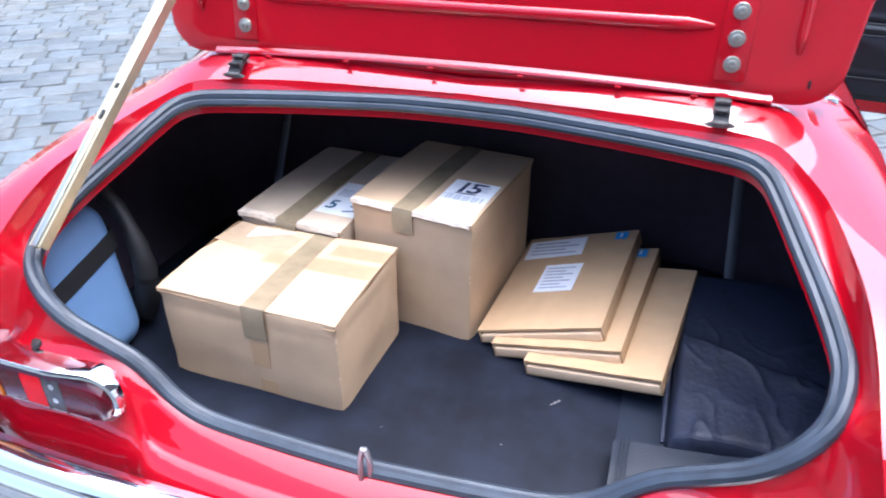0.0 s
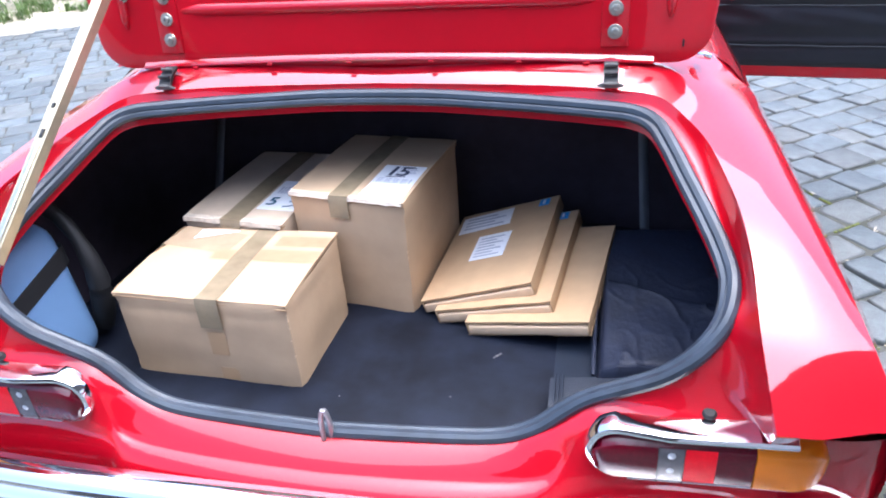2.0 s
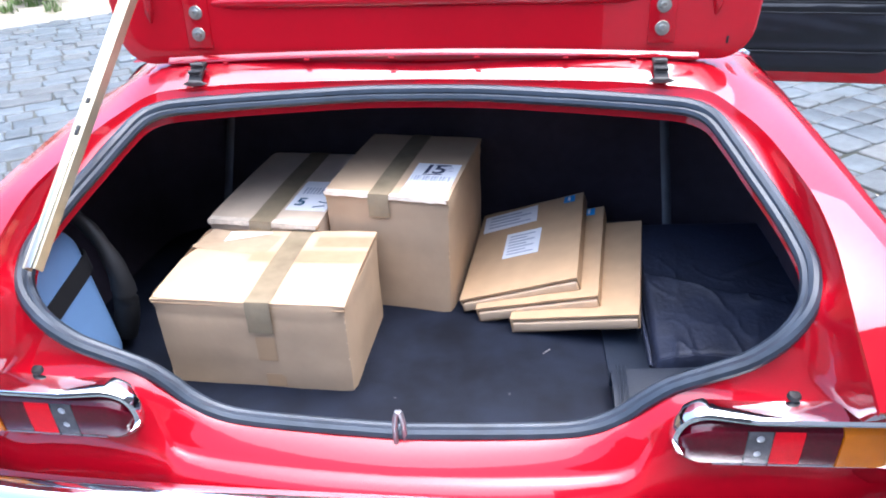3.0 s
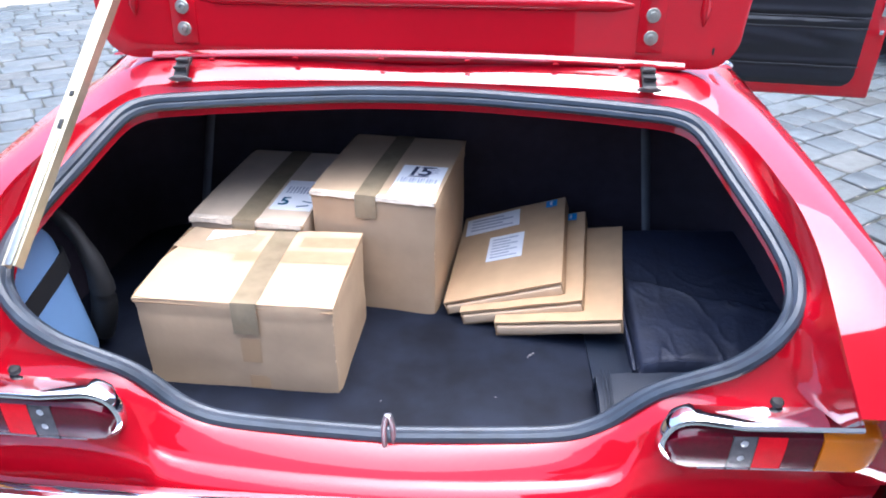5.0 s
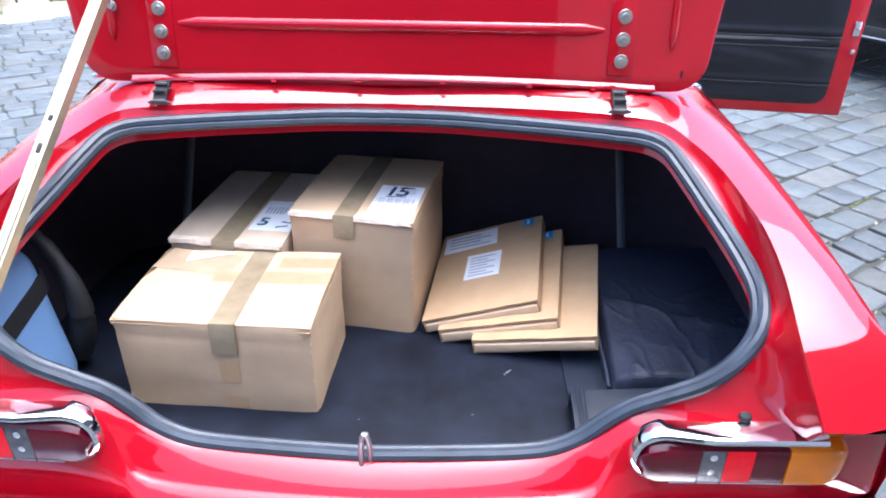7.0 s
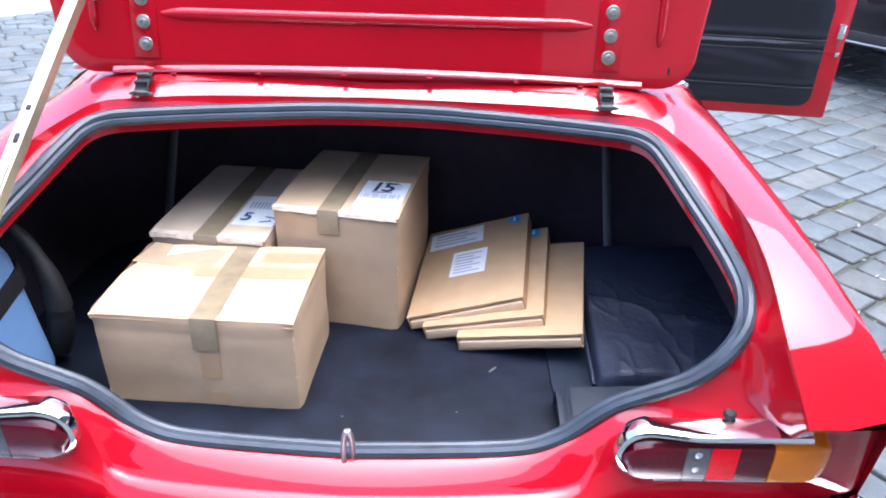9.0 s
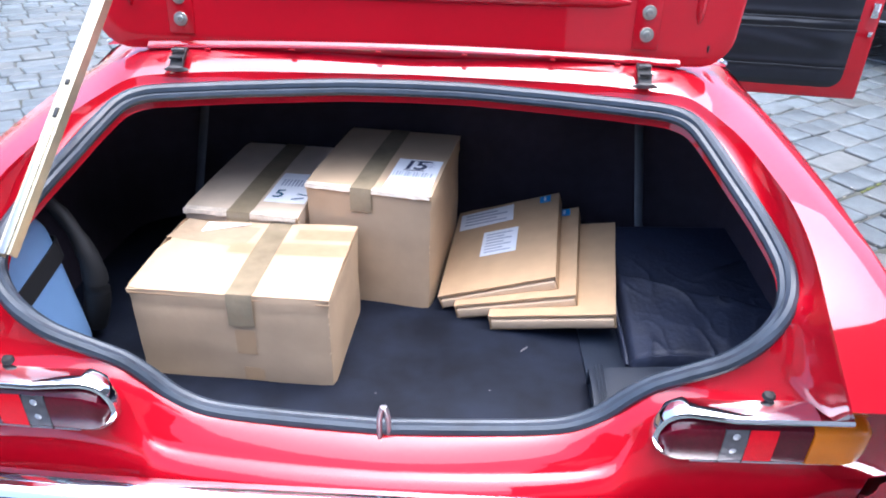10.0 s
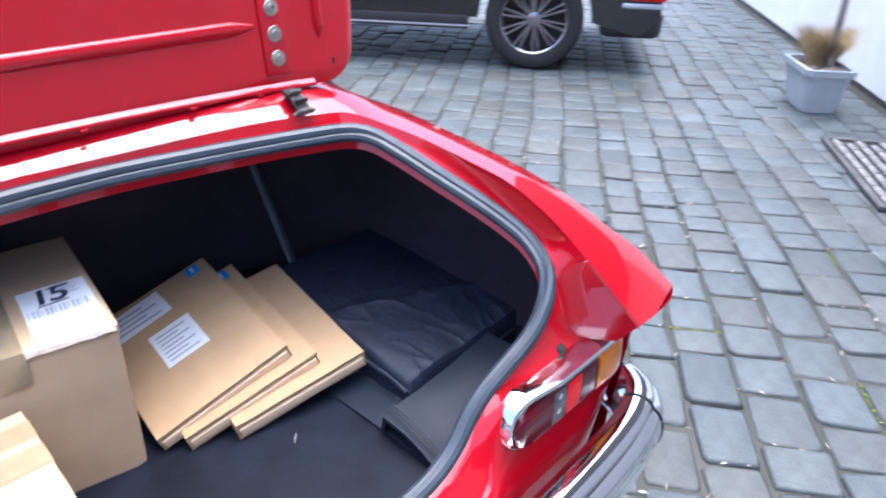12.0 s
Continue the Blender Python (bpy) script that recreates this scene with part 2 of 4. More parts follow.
# ---- the red coupe ----
car = thing("car", pose(0, 0, 0), "glossy red classic coupe parked on setts with its boot open", "car")

# opening edge, from the hinge side round to the latch (one half)
S = [(0, .421, .924), (.10, .417, .924), (.19, .405, .923), (.29, .388, .922), (.38, .365, .922), (.44, .345, .921), (.472, .318, .913), (.492, .275, .894), (.515, .215, .865),
     (.538, .155, .836), (.555, .105, .81), (.562, .07, .79), (.557, .035, .767), (.543, .012, .744), (.516, -.003, .714), (.478, -.008, .683), (.43, -.006, .657),
     (.385, -.003, .632), (.35, -.005, .605), (.322, -.010, .582), (.285, -.014, .563), (.235, -.016, .552), (.12, -.018, .545), (0, -.02, .541)]
half = cr(S, 90)
loop = half + [Vector((-p.x, p.y, p.z)) for p in half[-2:0:-1]]


def opening_frames():
    """Way out of the opening, in its own surface, at each point of the loop."""
    c = Vector((0, .2, .76))
    out = []
    n = len(loop)
    for i, p in enumerate(loop):
        t = (loop[(i + 1) % n] - loop[i - 1]).normalized()
        nrm = Vector((0, -0.6, 0.8))
        o = t.cross(nrm).normalized()
        if o.dot(p - c) < 0:
            o.negate()
        out.append((p, o, t.cross(o).normalized()))
    return out


FR = opening_frames()

bm = tube(bmesh.new(), [p for p in loop], 0.0105, 10, closed=True)
seal = part("weatherstrip", bm, RUBBER, car, "dark grey rubber seal round the boot opening")
bm = tube(bmesh.new(), [p - 0.0105 * o - Vector((0, 0, .003)) for p, o, _ in FR], 0.0075, 8, closed=True)
part("seal_lip", bm, RUBBER, seal)

# gutter, deck and wings: SG beside the seal, C the crease, SH the shoulder
C = [(0, .441, .938), (.29, .424, .938), (.42, .400, .936), (.478, .383, .931), (.515, .335, .915), (.543, .275, .898), (.560, .19, .879), (.570, .12, .862), (.577, .05, .830), (.580, -.02, .785), (.586, -.068, .745), (.593, -.117, .703)]
SG = [(0, .424, .920), (.29, .391, .918), (.42, .356, .917), (.462, .330, .914), (.486, .295, .899), (.508, .235, .873), (.533, .170, .840), (.552, .118, .813), (.5635, .070, .786), (.555, .03, .760), (.5445, .014, .743), (.530, .000, .725)]
M1 = [(0, .470, .9645), (.295, .455, .9645), (.435, .432, .961), (.515, .425, .946), (.564, .382, .914), (.585, .302, .895), (.601, .194, .873), (.611, .12, .855), (.619, .05, .826), (.625, -.020, .786), (.632, -.070, .748), (.640, -.119, .705)]
SH = [(0, .64, .990), (.31, .62, .989), (.565, .64, .940), (.650, .58, .882), (.655, .47, .871), (.664, .35, .857), (.676, .20, .833), (.687, .12, .812), (.697, .05, .791), (.708, -.02, .765), (.719, -.060, .738), (.733, -.097, .704)]
N = 5
floor_line = [Vector(a).lerp(Vector(c), .55) for a, c in zip(SG, C)]
for a, p in zip(SG, floor_line):
    p.z = a[2] - .016
floor_line[8:] = [Vector((.570, .062, .778)), Vector((.5635, .015, .764)), Vector((.563, -.002, .702)), Vector((.5602, -.0095, .6395))]
wall_line = [Vector(a).lerp(Vector(c), .86) for a, c in zip(SG, C)]
for a, p in zip(SG, wall_line):
    p.z = a[2] - .012
wall_line[9:] = [Vector((.570, -.002, .770)), Vector((.580, -.016, .707)), Vector((.597, -.030, .636))]
foot_line = [Vector(a).lerp(Vector(c), .6) for a, c in zip(wall_line, C)]
foot_line[10:] = [Vector((.587, -.046, .722)), Vector((.600, -.082, .655))]
side_line = [Vector(a).lerp(b, .22) for a, b in zip(SG, floor_line)]
gutter_rows = [crk(r, N) for r in (SG, side_line, floor_line, wall_line, foot_line, C)]
M2 = [Vector(a).lerp(Vector(b), .58) + Vector((.002, 0, .013 if 4 <= k <= 8 else .006)) for k, (a, b) in enumerate(zip(M1, SH))]
lip = [Vector(p) + Vector((-.001, -.001, -.006)) for p in C]
rows = [crk(lip, N), crk(C, N), crk(M1, N), crk(M2, N), crk(SH, N)]
bm = weld(add_grid(bmesh.new(), rows, mirror=True))
part("deck", bm, RED, car)

# body side from the shoulder down, rear end to nose
stations = [  # y, shoulder x, z, waist x, z, sill x
    (-.097, .733, .704, .770, .60, .745), (-.060, .719, .738, .777, .61, .757), (-.02, .708, .765, .780, .62, .765), (.05, .697, .791, .783, .63, .768), (.12, .687, .812, .785, .64, .77), (.20, .676, .833, .787, .65, .77), (.35, .664, .857, .788, .66, .765),
    (.47, .655, .871, .785, .665, .765), (.58, .650, .882, .783, .67, .765), (.75, .654, .882, .783, .68, .765), (1.3, .66, .880, .787, .68, .77), (2.3, .66, .87, .787, .67, .77), (2.9, .65, .86, .780, .66, .76), (3.5, .62, .79, .755, .61, .74), (3.85, .56, .70, .66, .55, .64)]
rows = []
for y, sx, sz, wx, wz, bx in stations:
    tuck = .07 if y < -.05 else .03 if y < 0 else 0
    a, w, b = Vector((sx, y, sz)), Vector((wx, y + tuck, wz)), Vector((bx, y + tuck * 1.3, .26))
    m1 = a.lerp(w, .45) + Vector((-.002, -tuck * .3, .004))
    rows.append([a, m1, w, w.lerp(b, .4) + Vector((.004, 0, 0)), b])
rows = [list(r) for r in zip(*[crk(list(c), 3) for c in zip(*rows)])]
bm = weld(add_grid(bmesh.new(), rows, mirror=True))
part("body_side", bm, RED, car)

# tail panel between opening and bumper
S2 = [(.530, .000, .725), (.505, -.006, .702), (.465, -.008, .674), (.43, -.007, .655), (.385, -.004, .630), (.352, -.006, .603), (.322, -.011, .579), (.26, -.016, .553), (.12, -.019, .541), (0, -.021, .537)]
E2 = [(.597, -.030, .636), (.572, -.031, .636), (.540, -.034, .634), (.47, -.036, .632), (.405, -.036, .622), (.368, -.034, .596), (.352, -.040, .560), (.315, -.054, .532), (.16, -.064, .5225), (0, -.068, .5195)]
mid = [Vector(a).lerp(Vector(b), .6) + Vector((0, .002, .006)) for a, b in zip(S2, E2)]
for k in range(5):
    q = Vector(S2[k]).lerp(Vector(E2[k]), .45)
    mid[k] = Vector((q.x, q.y + .004, E2[k][2] + .0035))
fillet = [Vector(a).lerp(Vector(b), .22) + (Vector((0, -.001, -.0055)) if k > 4 else Vector()) for k, (a, b) in enumerate(zip(S2, mid))]
fillet[6:] = [Vector(a) + Vector((0, -.008, .001)) for a in S2[6:]]
mid[6:] = [Vector(a) + Vector((0, -.021, -.0125)) for a in S2[6:]]
rows = [crk(S2, 4), crk(fillet, 4), crk(mid, 4), crk(E2, 4)]
bm = add_grid(bmesh.new(), gutter_rows, mirror=True)
add_grid(bm, rows, mirror=True)
weld(bm)
E3 = [(.60, -.028, .625), (.575, -.03, .625), (.54, -.033, .624), (.47, -.036, .622), (.408, -.038, .612), (.372, -.040, .59), (.355, -.052, .548), (.315, -.076, .514), (.16, -.091, .506), (0, -.095, .503)]
E4 = [(.725, -.01, .52), (.62, -.042, .515), (.56, -.044, .512), (.50, -.045, .51), (.45, -.047, .508), (.40, -.052, .506), (.36, -.064, .505), (.315, -.082, .500), (.16, -.096, .495), (0, -.099, .494)]
E5 = [(p[0], p[1] - .012, .487) for p in E4]
E6 = [(p[0], p[1] + .02, .26) for p in E4]
E2B = [Vector(p) + (Vector((0, -.003, -.011)) if k > 6 else (Vector(E3[k]) - Vector(p)) * .4) for k, p in enumerate(E2)]
E2C = [Vector(p) + (Vector((0, -.0085, -.0125)) if k > 6 else (Vector(E3[k]) - Vector(p)) * .7) for k, p in enumerate(E2)]
rows = [crk(E2, 4), crk(E2B, 4), crk(E2C, 4), crk(E3, 4), crk(E4, 4), crk(E5, 4), crk(E6, 4)]
add_grid(bm, rows, mirror=True)
weld(bm)
bmesh.ops.recalc_face_normals(bm, faces=bm.faces[:])
inner = [v for v in bm.verts if not v.is_boundary and (abs(v.co.x) > .44 or v.co.z > .8) and v.co.z > .60]
for k in range(4):
    bmesh.ops.smooth_vert(bm, verts=inner, factor=.5, use_axis_x=True, use_axis_y=True, use_axis_z=True)
link_mesh("tail_panel", bm, RED_LIT, car, "red gutter and tail panel round the boot opening", angle=70)
# wing ends above the lamps
for sx in (1, -1):
    rows = [crk([(.593, -.117, .703), (.640, -.119, .705), (.690, -.115, .706), (.733, -.097, .704)], 4), crk([(.600, -.082, .655), (.640, -.082, .664), (.69, -.08, .668), (.742, -.07, .668)], 4),
            crk([(.597, -.030, .636), (.64, -.025, .638), (.69, -.02, .638), (.745, -.01, .64)], 4)]
    rows = [[(sx * p[0], p[1], p[2]) for p in r] for r in rows]
    part("wing_end", add_grid(bmesh.new(), rows), RED, car)
    rows = [crk([(.590, -.03, .637), (.68, -.025, .638), (.745, -.020, .64), (.775, -.005, .64)], 4), crk([(.600, -.040, .50), (.69, -.035, .50), (.745, -.025, .50), (.773, -.005, .50)], 4)]
    part("lamp_panel", add_grid(bmesh.new(), [[(sx * p[0], p[1], p[2]) for p in r] for r in rows]), RED, car)

# boot interior
R1 = [p - 0.012 * o + Vector((0, 0.004, -.022)) for p, o, _ in FR]
bm = bmesh.new()
add_grid(bm, [loop, R1], close=True)
part("opening_flange", bm, RED_LIT, car)
R2 = []
for p in R1:
    t = min(max((p.y - .02) / .36, 0), 1)
    R2.append(Vector((p.x * 1.20 * (1 + .25 * t), .005 + t * .74, p.z + .01 * (1 - t) - .06 * t)))
R3 = [Vector((p.x * .98, p.y, .70)) if p.z > .70 else Vector(p) for p in R2]
R4 = [Vector((p.x * .97, p.y, .500)) for p in R2]
bm = bmesh.new()
add_grid(bm, [R1, R2, R3, R4], close=True)
part("boot_lining", weld(bm), LINER, car, "black lining of the boot")
bm = box(bmesh.new(), (1.42, .80, .012), (0, .40, .494), .003)
floor_mat = part("boot_floor_mat", bm, MAT, car, "black rubber mat on the boot floor")
rg = random.Random(12)
for x, y, r in ((.224, .236, .005), (.229, .241, .004), (.219, .230, .003), (-.03, .10, .002), (.16, .12, .002)):
    bm = bmesh.new()
    bmesh.ops.create_icosphere(bm, subdivisions=1, radius=r, matrix=pose(x, y, .501, 0, 0, rg.uniform(0, 90)) @ Matrix.Diagonal((1, .5, .18, 1)))
    part("crumb", bm, GRIT_PALE, floor_mat)
for sx in (1, -1):
    bm = tube(bmesh.new(), [(sx * (.493 - .015 * k / 8), .605 + .10 * k / 8, .560 + .22 * k / 8) for k in range(9)], .010, 8, squash=(1, .4))
    part("lining_strap", bm, PALE_TRIM, car, "dark edge strip of the boot lining")

# latch staple
bm = tube(bmesh.new(), cr([(-.006, -.031, .522), (-.006, -.029, .570), (0, -.028, .592), (.006, -.027, .570), (.006, -.026, .522)], 16), .0042, 10)
part("latch_staple", bm, DULL_STEEL, car, "chrome latch staple")
for sx in (1, -1):
    bm = lathe(bmesh.new(), [(0.0001, 0), (.010, 0), (.011, .006), (.008, .010), (.0001, .011)], 20, "z")
    ob = part("rubber_buffer", bm, BLACK_TRIM, car)
    ob.matrix_basis = pose(sx * .539, -.020, .638, 20, 0, 0) @ Matrix.Diagonal((.9, .9, .9, 1))

# ---- lid ----
LEAN_Y = 0.12  # how far the open lid leans forward for each metre of height


def lid_pt(x, z, out=0.0):
    """A point of the lid's inner side; out: towards the rear of the car."""
    z += .012 * (1 - min(1, (x / .5) ** 2)) * max(0, 1 - (z - .963) / .08)
    return Vector((x, .460 + LEAN_Y * (z - .965) - out, z))


def lid_half_width(z):
    return .555 + .06 * (z - .965) / .55


def lid_outline(inset=0.0, z0=.963, z1=1.53, r=.06):
    pts = []
    for cx, cz, a0 in ((1, 0, -90), (1, 1, 0), (-1, 1, 90), (-1, 0, 180)):
        z = z0 + inset + r if cz == 0 else z1 - inset - r
        w = lid_half_width(z) - inset - r
        for k in range(9):
            a = radians(a0 + 90 * k / 8)
            pts.append((cx * w + r * math.cos(a), z + r * math.sin(a)))
    return pts


bm = bmesh.new()
o1, o2, o3 = lid_outline(0), lid_outline(.006), lid_outline(.03)
rings = [[lid_pt(x, z, -.022) for x, z in o1], [lid_pt(x, z, -.004) for x, z in o1], [lid_pt(x, z, .0) for x, z in o2], [lid_pt(x, z, 0.0) for x, z in o3]]
add_grid(bm, rings, close=True)
vs = [bm.verts.new(p) for p in rings[-1]]
bm.faces.new(vs)
vs = [bm.verts.new(p + Vector((0, .012 * (1 - (p.x / .6) ** 2), 0))) for p in rings[0]]
bm.faces.new(vs)
weld(bm)
lid = part("boot_lid", bm, RED_LIT, car, "red boot lid standing open")


def bead(bm, a, b, r, out):
    """A pressed bead of the lid from a to b (x, z)."""
    path = [lid_pt(a[0] + (b[0] - a[0]) * k / 40, a[1] + (b[1] - a[1]) * k / 40, out) for k in range(41)]
    return tube(bm, path, lambda u: r * min(1, 14 * min(u, 1 - u) + .35), 12, squash=(.6, 1))


# rolled lower edge of the lid with its small tabs
xs = [-.47 + .94 * k / 40 for k in range(41)]
rows = [[lid_pt(x, .9635) + Vector((0, dy, dz)) for x in xs] for dy, dz in ((.005, .016), (-.001, .0065), (-.006, .004), (-.0075, .001), (-.007, -.001), (-.002, -.002))]
part("lid_lip", add_grid(bmesh.new(), rows), RED, lid)
for x in (-.36, -.21, -.058, .093, .247, .36):
    p = lid_pt(x, .9635, .011)
    bm = box(bmesh.new(), (.010, .006, .004), (p.x, p.y, p.z - .002), .0015)
    part("edge_tab", bm, RED_LIT, lid)
bm = box(bmesh.new(), (.004, .003, .012), lid_pt(.515, .995, .0), .0012)
part("drain_slot", bm, BLACK_TRIM, lid)
part("rib", bead(bmesh.new(), (-.375, 1.066), (.372, 1.066), .011, -.001), RED_LIT, lid)
for sx in (1, -1):
    part("rib", bead(bmesh.new(), (sx * .492, 1.035), (sx * .492, 1.40), .013, -.002), RED_LIT, lid)
    bm = box(bmesh.new(), (.045, .006, .17), (0, 0, 0), .0025)
    ob = part("hinge_pad", bm, RED_LIT, lid)
    ob.matrix_basis = Matrix.Translation(lid_pt(sx * .405, 1.075, .001)) @ pose(0, 0, 0, -math.degrees(math.atan(LEAN_Y)), 0, 0)
    for k in range(3):
        bm = lathe(bmesh.new(), [(.0001, -.004), (.0118, -.004), (.0122, -.0055), (.0114, -.0065), (.0068, -.0068), (.0062, -.0105), (.0045, -.011), (.0028, -.011), (.0024, -.0075), (.0001, -.0075)], 20, "y")
        ob = part("screw", bm, STEEL, lid, "zinc screw with washer" if k == 0 else "")
        ob.matrix_basis = Matrix.Translation(lid_pt(sx * .405, 1.014 + .038 * k, .0)) @ pose(0, 0, 0, -math.degrees(math.atan(LEAN_Y)), 0, 0)
    if sx < 0:
        bm = lathe(bmesh.new(), [(.0001, -.004), (.0095, -.004), (.0098, -.006), (.0060, -.007), (.0050, -.011), (.0001, -.011)], 20, "y")
        ob = part("screw", bm, STEEL, lid)
        ob.matrix_basis = Matrix.Translation(lid_pt(-.487, 1.093, .0)) @ pose(0, 0, 0, -math.degrees(math.atan(LEAN_Y)), 0, 0)
    # hinge
    bm = bmesh.new()
    path = cr([(0, .393, .945), (0, .402, .955), (0, .414, .965), (0, .426, .971), (0, .436, .974)], 12)
    add_grid(bm, [[p + Vector((sx * .401 + q, 0, 0)) for q in (-.0115, -.004, .004, .0115)] for p in path])
    solid(bm, .006)
    hinge = part("hinge", bm, BLACK_TRIM, car, "black lid hinge")
    for y, z in ((.406, .961), (.421, .971)):
        bm = tube(bmesh.new(), [(sx * .401 - .0105, y - .0025, z + .0025), (sx * .401 + .0105, y - .0025, z + .0025)], .0030, 10)
        part("hinge_pin", bm, IRON if z > .965 else BLACK_TRIM, hinge)
    bm = lathe(bmesh.new(), [(.0001, .005), (.012, .0045), (.016, .002), (.022, -.002)], 24, "z")
    for v in bm.verts:
        v.co.y *= .24
    ob = part("hinge_base", bm, IRON, hinge, "steel hinge foot")
    ob.matrix_basis = pose(sx * .401, .396, .947, 32, 0, 0)

    bm = box(bmesh.new(), (.018, .034, .010), (0, 0, 0), .004, 3)
    ob = part("trim_end", bm, CHROME, car, "chrome end of the rear window trim")
    ob.matrix_basis = pose(sx * .556, .520, .958, -12, sx * 25, sx * 20)

# ---- lid prop ----
a, b = Vector((-.527, .025, .787)), Vector((-.502, .191, .932))
d = (b - a).normalized()
top = a + d * 0.62
s = d.cross(Vector((1, 0, 0))).normalized()
bm = bmesh.new()
rows = []
for p in (a, top):
    w = Vector((1, 0, 0))
    rows.append([p + q for q in (-.010 * w - .009 * s, -.010 * w + .009 * s, -.007 * w + .009 * s, -.007 * w - .006 * s, .007 * w - .006 * s, .007 * w + .009 * s, .010 * w + .009 * s, .010 * w - .009 * s)])
add_grid(bm, rows, close=True)
for r in rows:
    bm.faces.new([bm.verts.new(p) for p in r])
weld(bm)
prop = part("lid_prop", bm, BRASS, car, "champagne-coloured metal lid prop")
for k, l in ((0, .016), (.052, .009), (.30, .016)):
    q = b + d * k
    bm = box(bmesh.new(), (.0065, l, .0022), (0, 0, 0), .0008, m=Matrix.Translation(q - s * .0098) @ d.to_track_quat("Y", "Z").to_matrix().to_4x4())
    part("prop_slot", bm, BLACK_TRIM, prop, "dark slot in the prop")
bm = box(bmesh.new(), (.011, .20, .003), (0, 0, 0), .001, m=Matrix.Translation(a + d * .10 - s * .0100) @ d.to_track_quat("Y", "Z").to_matrix().to_4x4())
part("slide", bm, STEEL, prop, "duller sliding rod of the prop")

# ---- rear lamps ----
LX0, LX1, LY = .389, .692, -.030
LENS = [(-.036, .0), (-.036, .022), (-.0345, .030), (-.031, .034), (-.010, .0348), (.010, .0348), (.0235, .034), (.026, .0325)]
RIM = [(.026, .0325), (.0285, .030), (.0375, .020), (.040, .004)]


def lamp_z(x):
    return .581 + .03 * (x - LX0)


def lamp_round(x):
    """How far the lamp's height is reached at x: 0 at both ends, 1 between."""
    if x < LX0 + .045:
        return math.sqrt(max(0, 1 - ((LX0 + .045 - x) / .045) ** 2)) + .02
    if x > LX1 - .060:
        return math.sqrt(max(0, 1 - ((x - LX1 + .060) / .060) ** 2)) + .02
    return 1.0


def lens_piece(x0, x1, sx, prof, rise=0.0, top=1.0):
    """A piece of the lamp between x0 and x1 with a section of (height, depth) pairs."""
    rows = []
    for i in range(15):
        x = x0 + (x1 - x0) * i / 14
        k = min(1.0, lamp_round(x))
        curl = .45 * max(0, x - .645) ** 2 / .05
        rows.append([(sx * x, LY + curl - (d + rise) * min(1, .62 + .45 * k), lamp_z(x) + dz * k * (top if dz > 0 else 1)) for dz, d in prof])
    bm = add_grid(bmesh.new(), rows)
    for r in (rows[0], rows[-1]):
        bm.faces.new([bm.verts.new(p) for p in r])
    return weld(bm, 1e-5)


for sx in (1, -1):
    lamp = part("rear_lamp", lens_piece(LX0, .4765, sx, LENS, -.003), LENS_RED, car, "red and amber rear lamp in a chrome bezel")
    part("reversing_lens", lens_piece(.477, .509, sx, LENS, -.003), LENS_CLEAR, lamp, "clear reversing lens")
    part("reflector", lens_piece(.5095, .549, sx, LENS, -.003), LENS_BRIGHT, lamp, "bright red reflector")
    part("brake_lens", lens_piece(.5495, .5955, sx, LENS, -.003), LENS_RED, lamp)
    part("lens_rim", lens_piece(LX0, .5955, sx, RIM, -.003), LENS_RED, lamp, "dark red bevelled top of the lens")
    part("indicator_lens", lens_piece(.596, LX1, sx, LENS + RIM[1:], .0), LENS_AMBER, lamp, "amber indicator lens")
    # pale dots on the lens face stand in for the bulbs' reflections
    for bx, bz in ((.493, .014), (.493, -.012)):
        bm = bmesh.new()
        bmesh.ops.create_uvsphere(bm, u_segments=14, v_segments=8, radius=.0075, matrix=Matrix.Translation((sx * bx, LY - .0285, lamp_z(bx) + bz)) @ Matrix.Diagonal((1, .6, 1, 1)))
        part("bulb_reflection", bm, SILVER, lamp, "pale dot on the clear lens, painting a reflection inside it")
    for x in (.4765, .5092):
        bm = box(bmesh.new(), (.0016, .003, .062), (sx * x, LY - .0305, lamp_z(x) - .004), .0006)
        part("lens_joint", bm, ALLOY_DARK, lamp)
    # chrome bezel: a shelf along the top that turns round the inner end
    XC, R = LX0 + .045, .0505
    path = [(.640 - (.640 - XC) * k / 12, 0.0, 1.0) for k in range(12)]
    path = [(x, lamp_z(x) + R, Vector((0, 0, 1)), 1.0) for x, _, _ in path]
    for k in range(25):
        a = radians(90 + 175 * k / 24)
        path.append((XC + R * math.cos(a), lamp_z(XC) + R * (math.sin(a) if a < math.pi else .84 * math.sin(a)), Vector((math.cos(a), 0, math.sin(a))), 1.0))
    for k in range(1, 9):
        path.append((XC + .020 * k, lamp_z(XC + .020 * k) - .84 * R, Vector((0, 0, -1)), 1 - .08 * k))
    rows = []
    for x, z, o, w in path:
        c = Vector((x, 0, z))
        flare = .0035 * (o.z < .98)
        w *= .60 + .40 * min(1, max(0, (x - .395) / .09)) if o.z > 0 else .60
        prof = [(.006, .0005 + flare), (-.012 * w, .0015 + flare), (-.026 * w, .0025), (-.034 * w, .0008), (-.0365 * w, -.003 * w), (-.0365 * w, -.006), (-.030 * w, -.0085)]
        rows.append([(sx * (c + o * q).x, LY - .001 + d, (c + o * q).z) for d, q in prof])
    part("bezel", add_grid(bmesh.new(), rows), CHROME, lamp, "chrome lamp bezel")
    bm = tube(bmesh.new(), [(sx * (.44 + .025 * k), LY - .026, lamp_z(.44 + .025 * k) - .0375) for k in range(9)], .0018, 8)
    part("lower_trim", bm, SILVER, lamp)

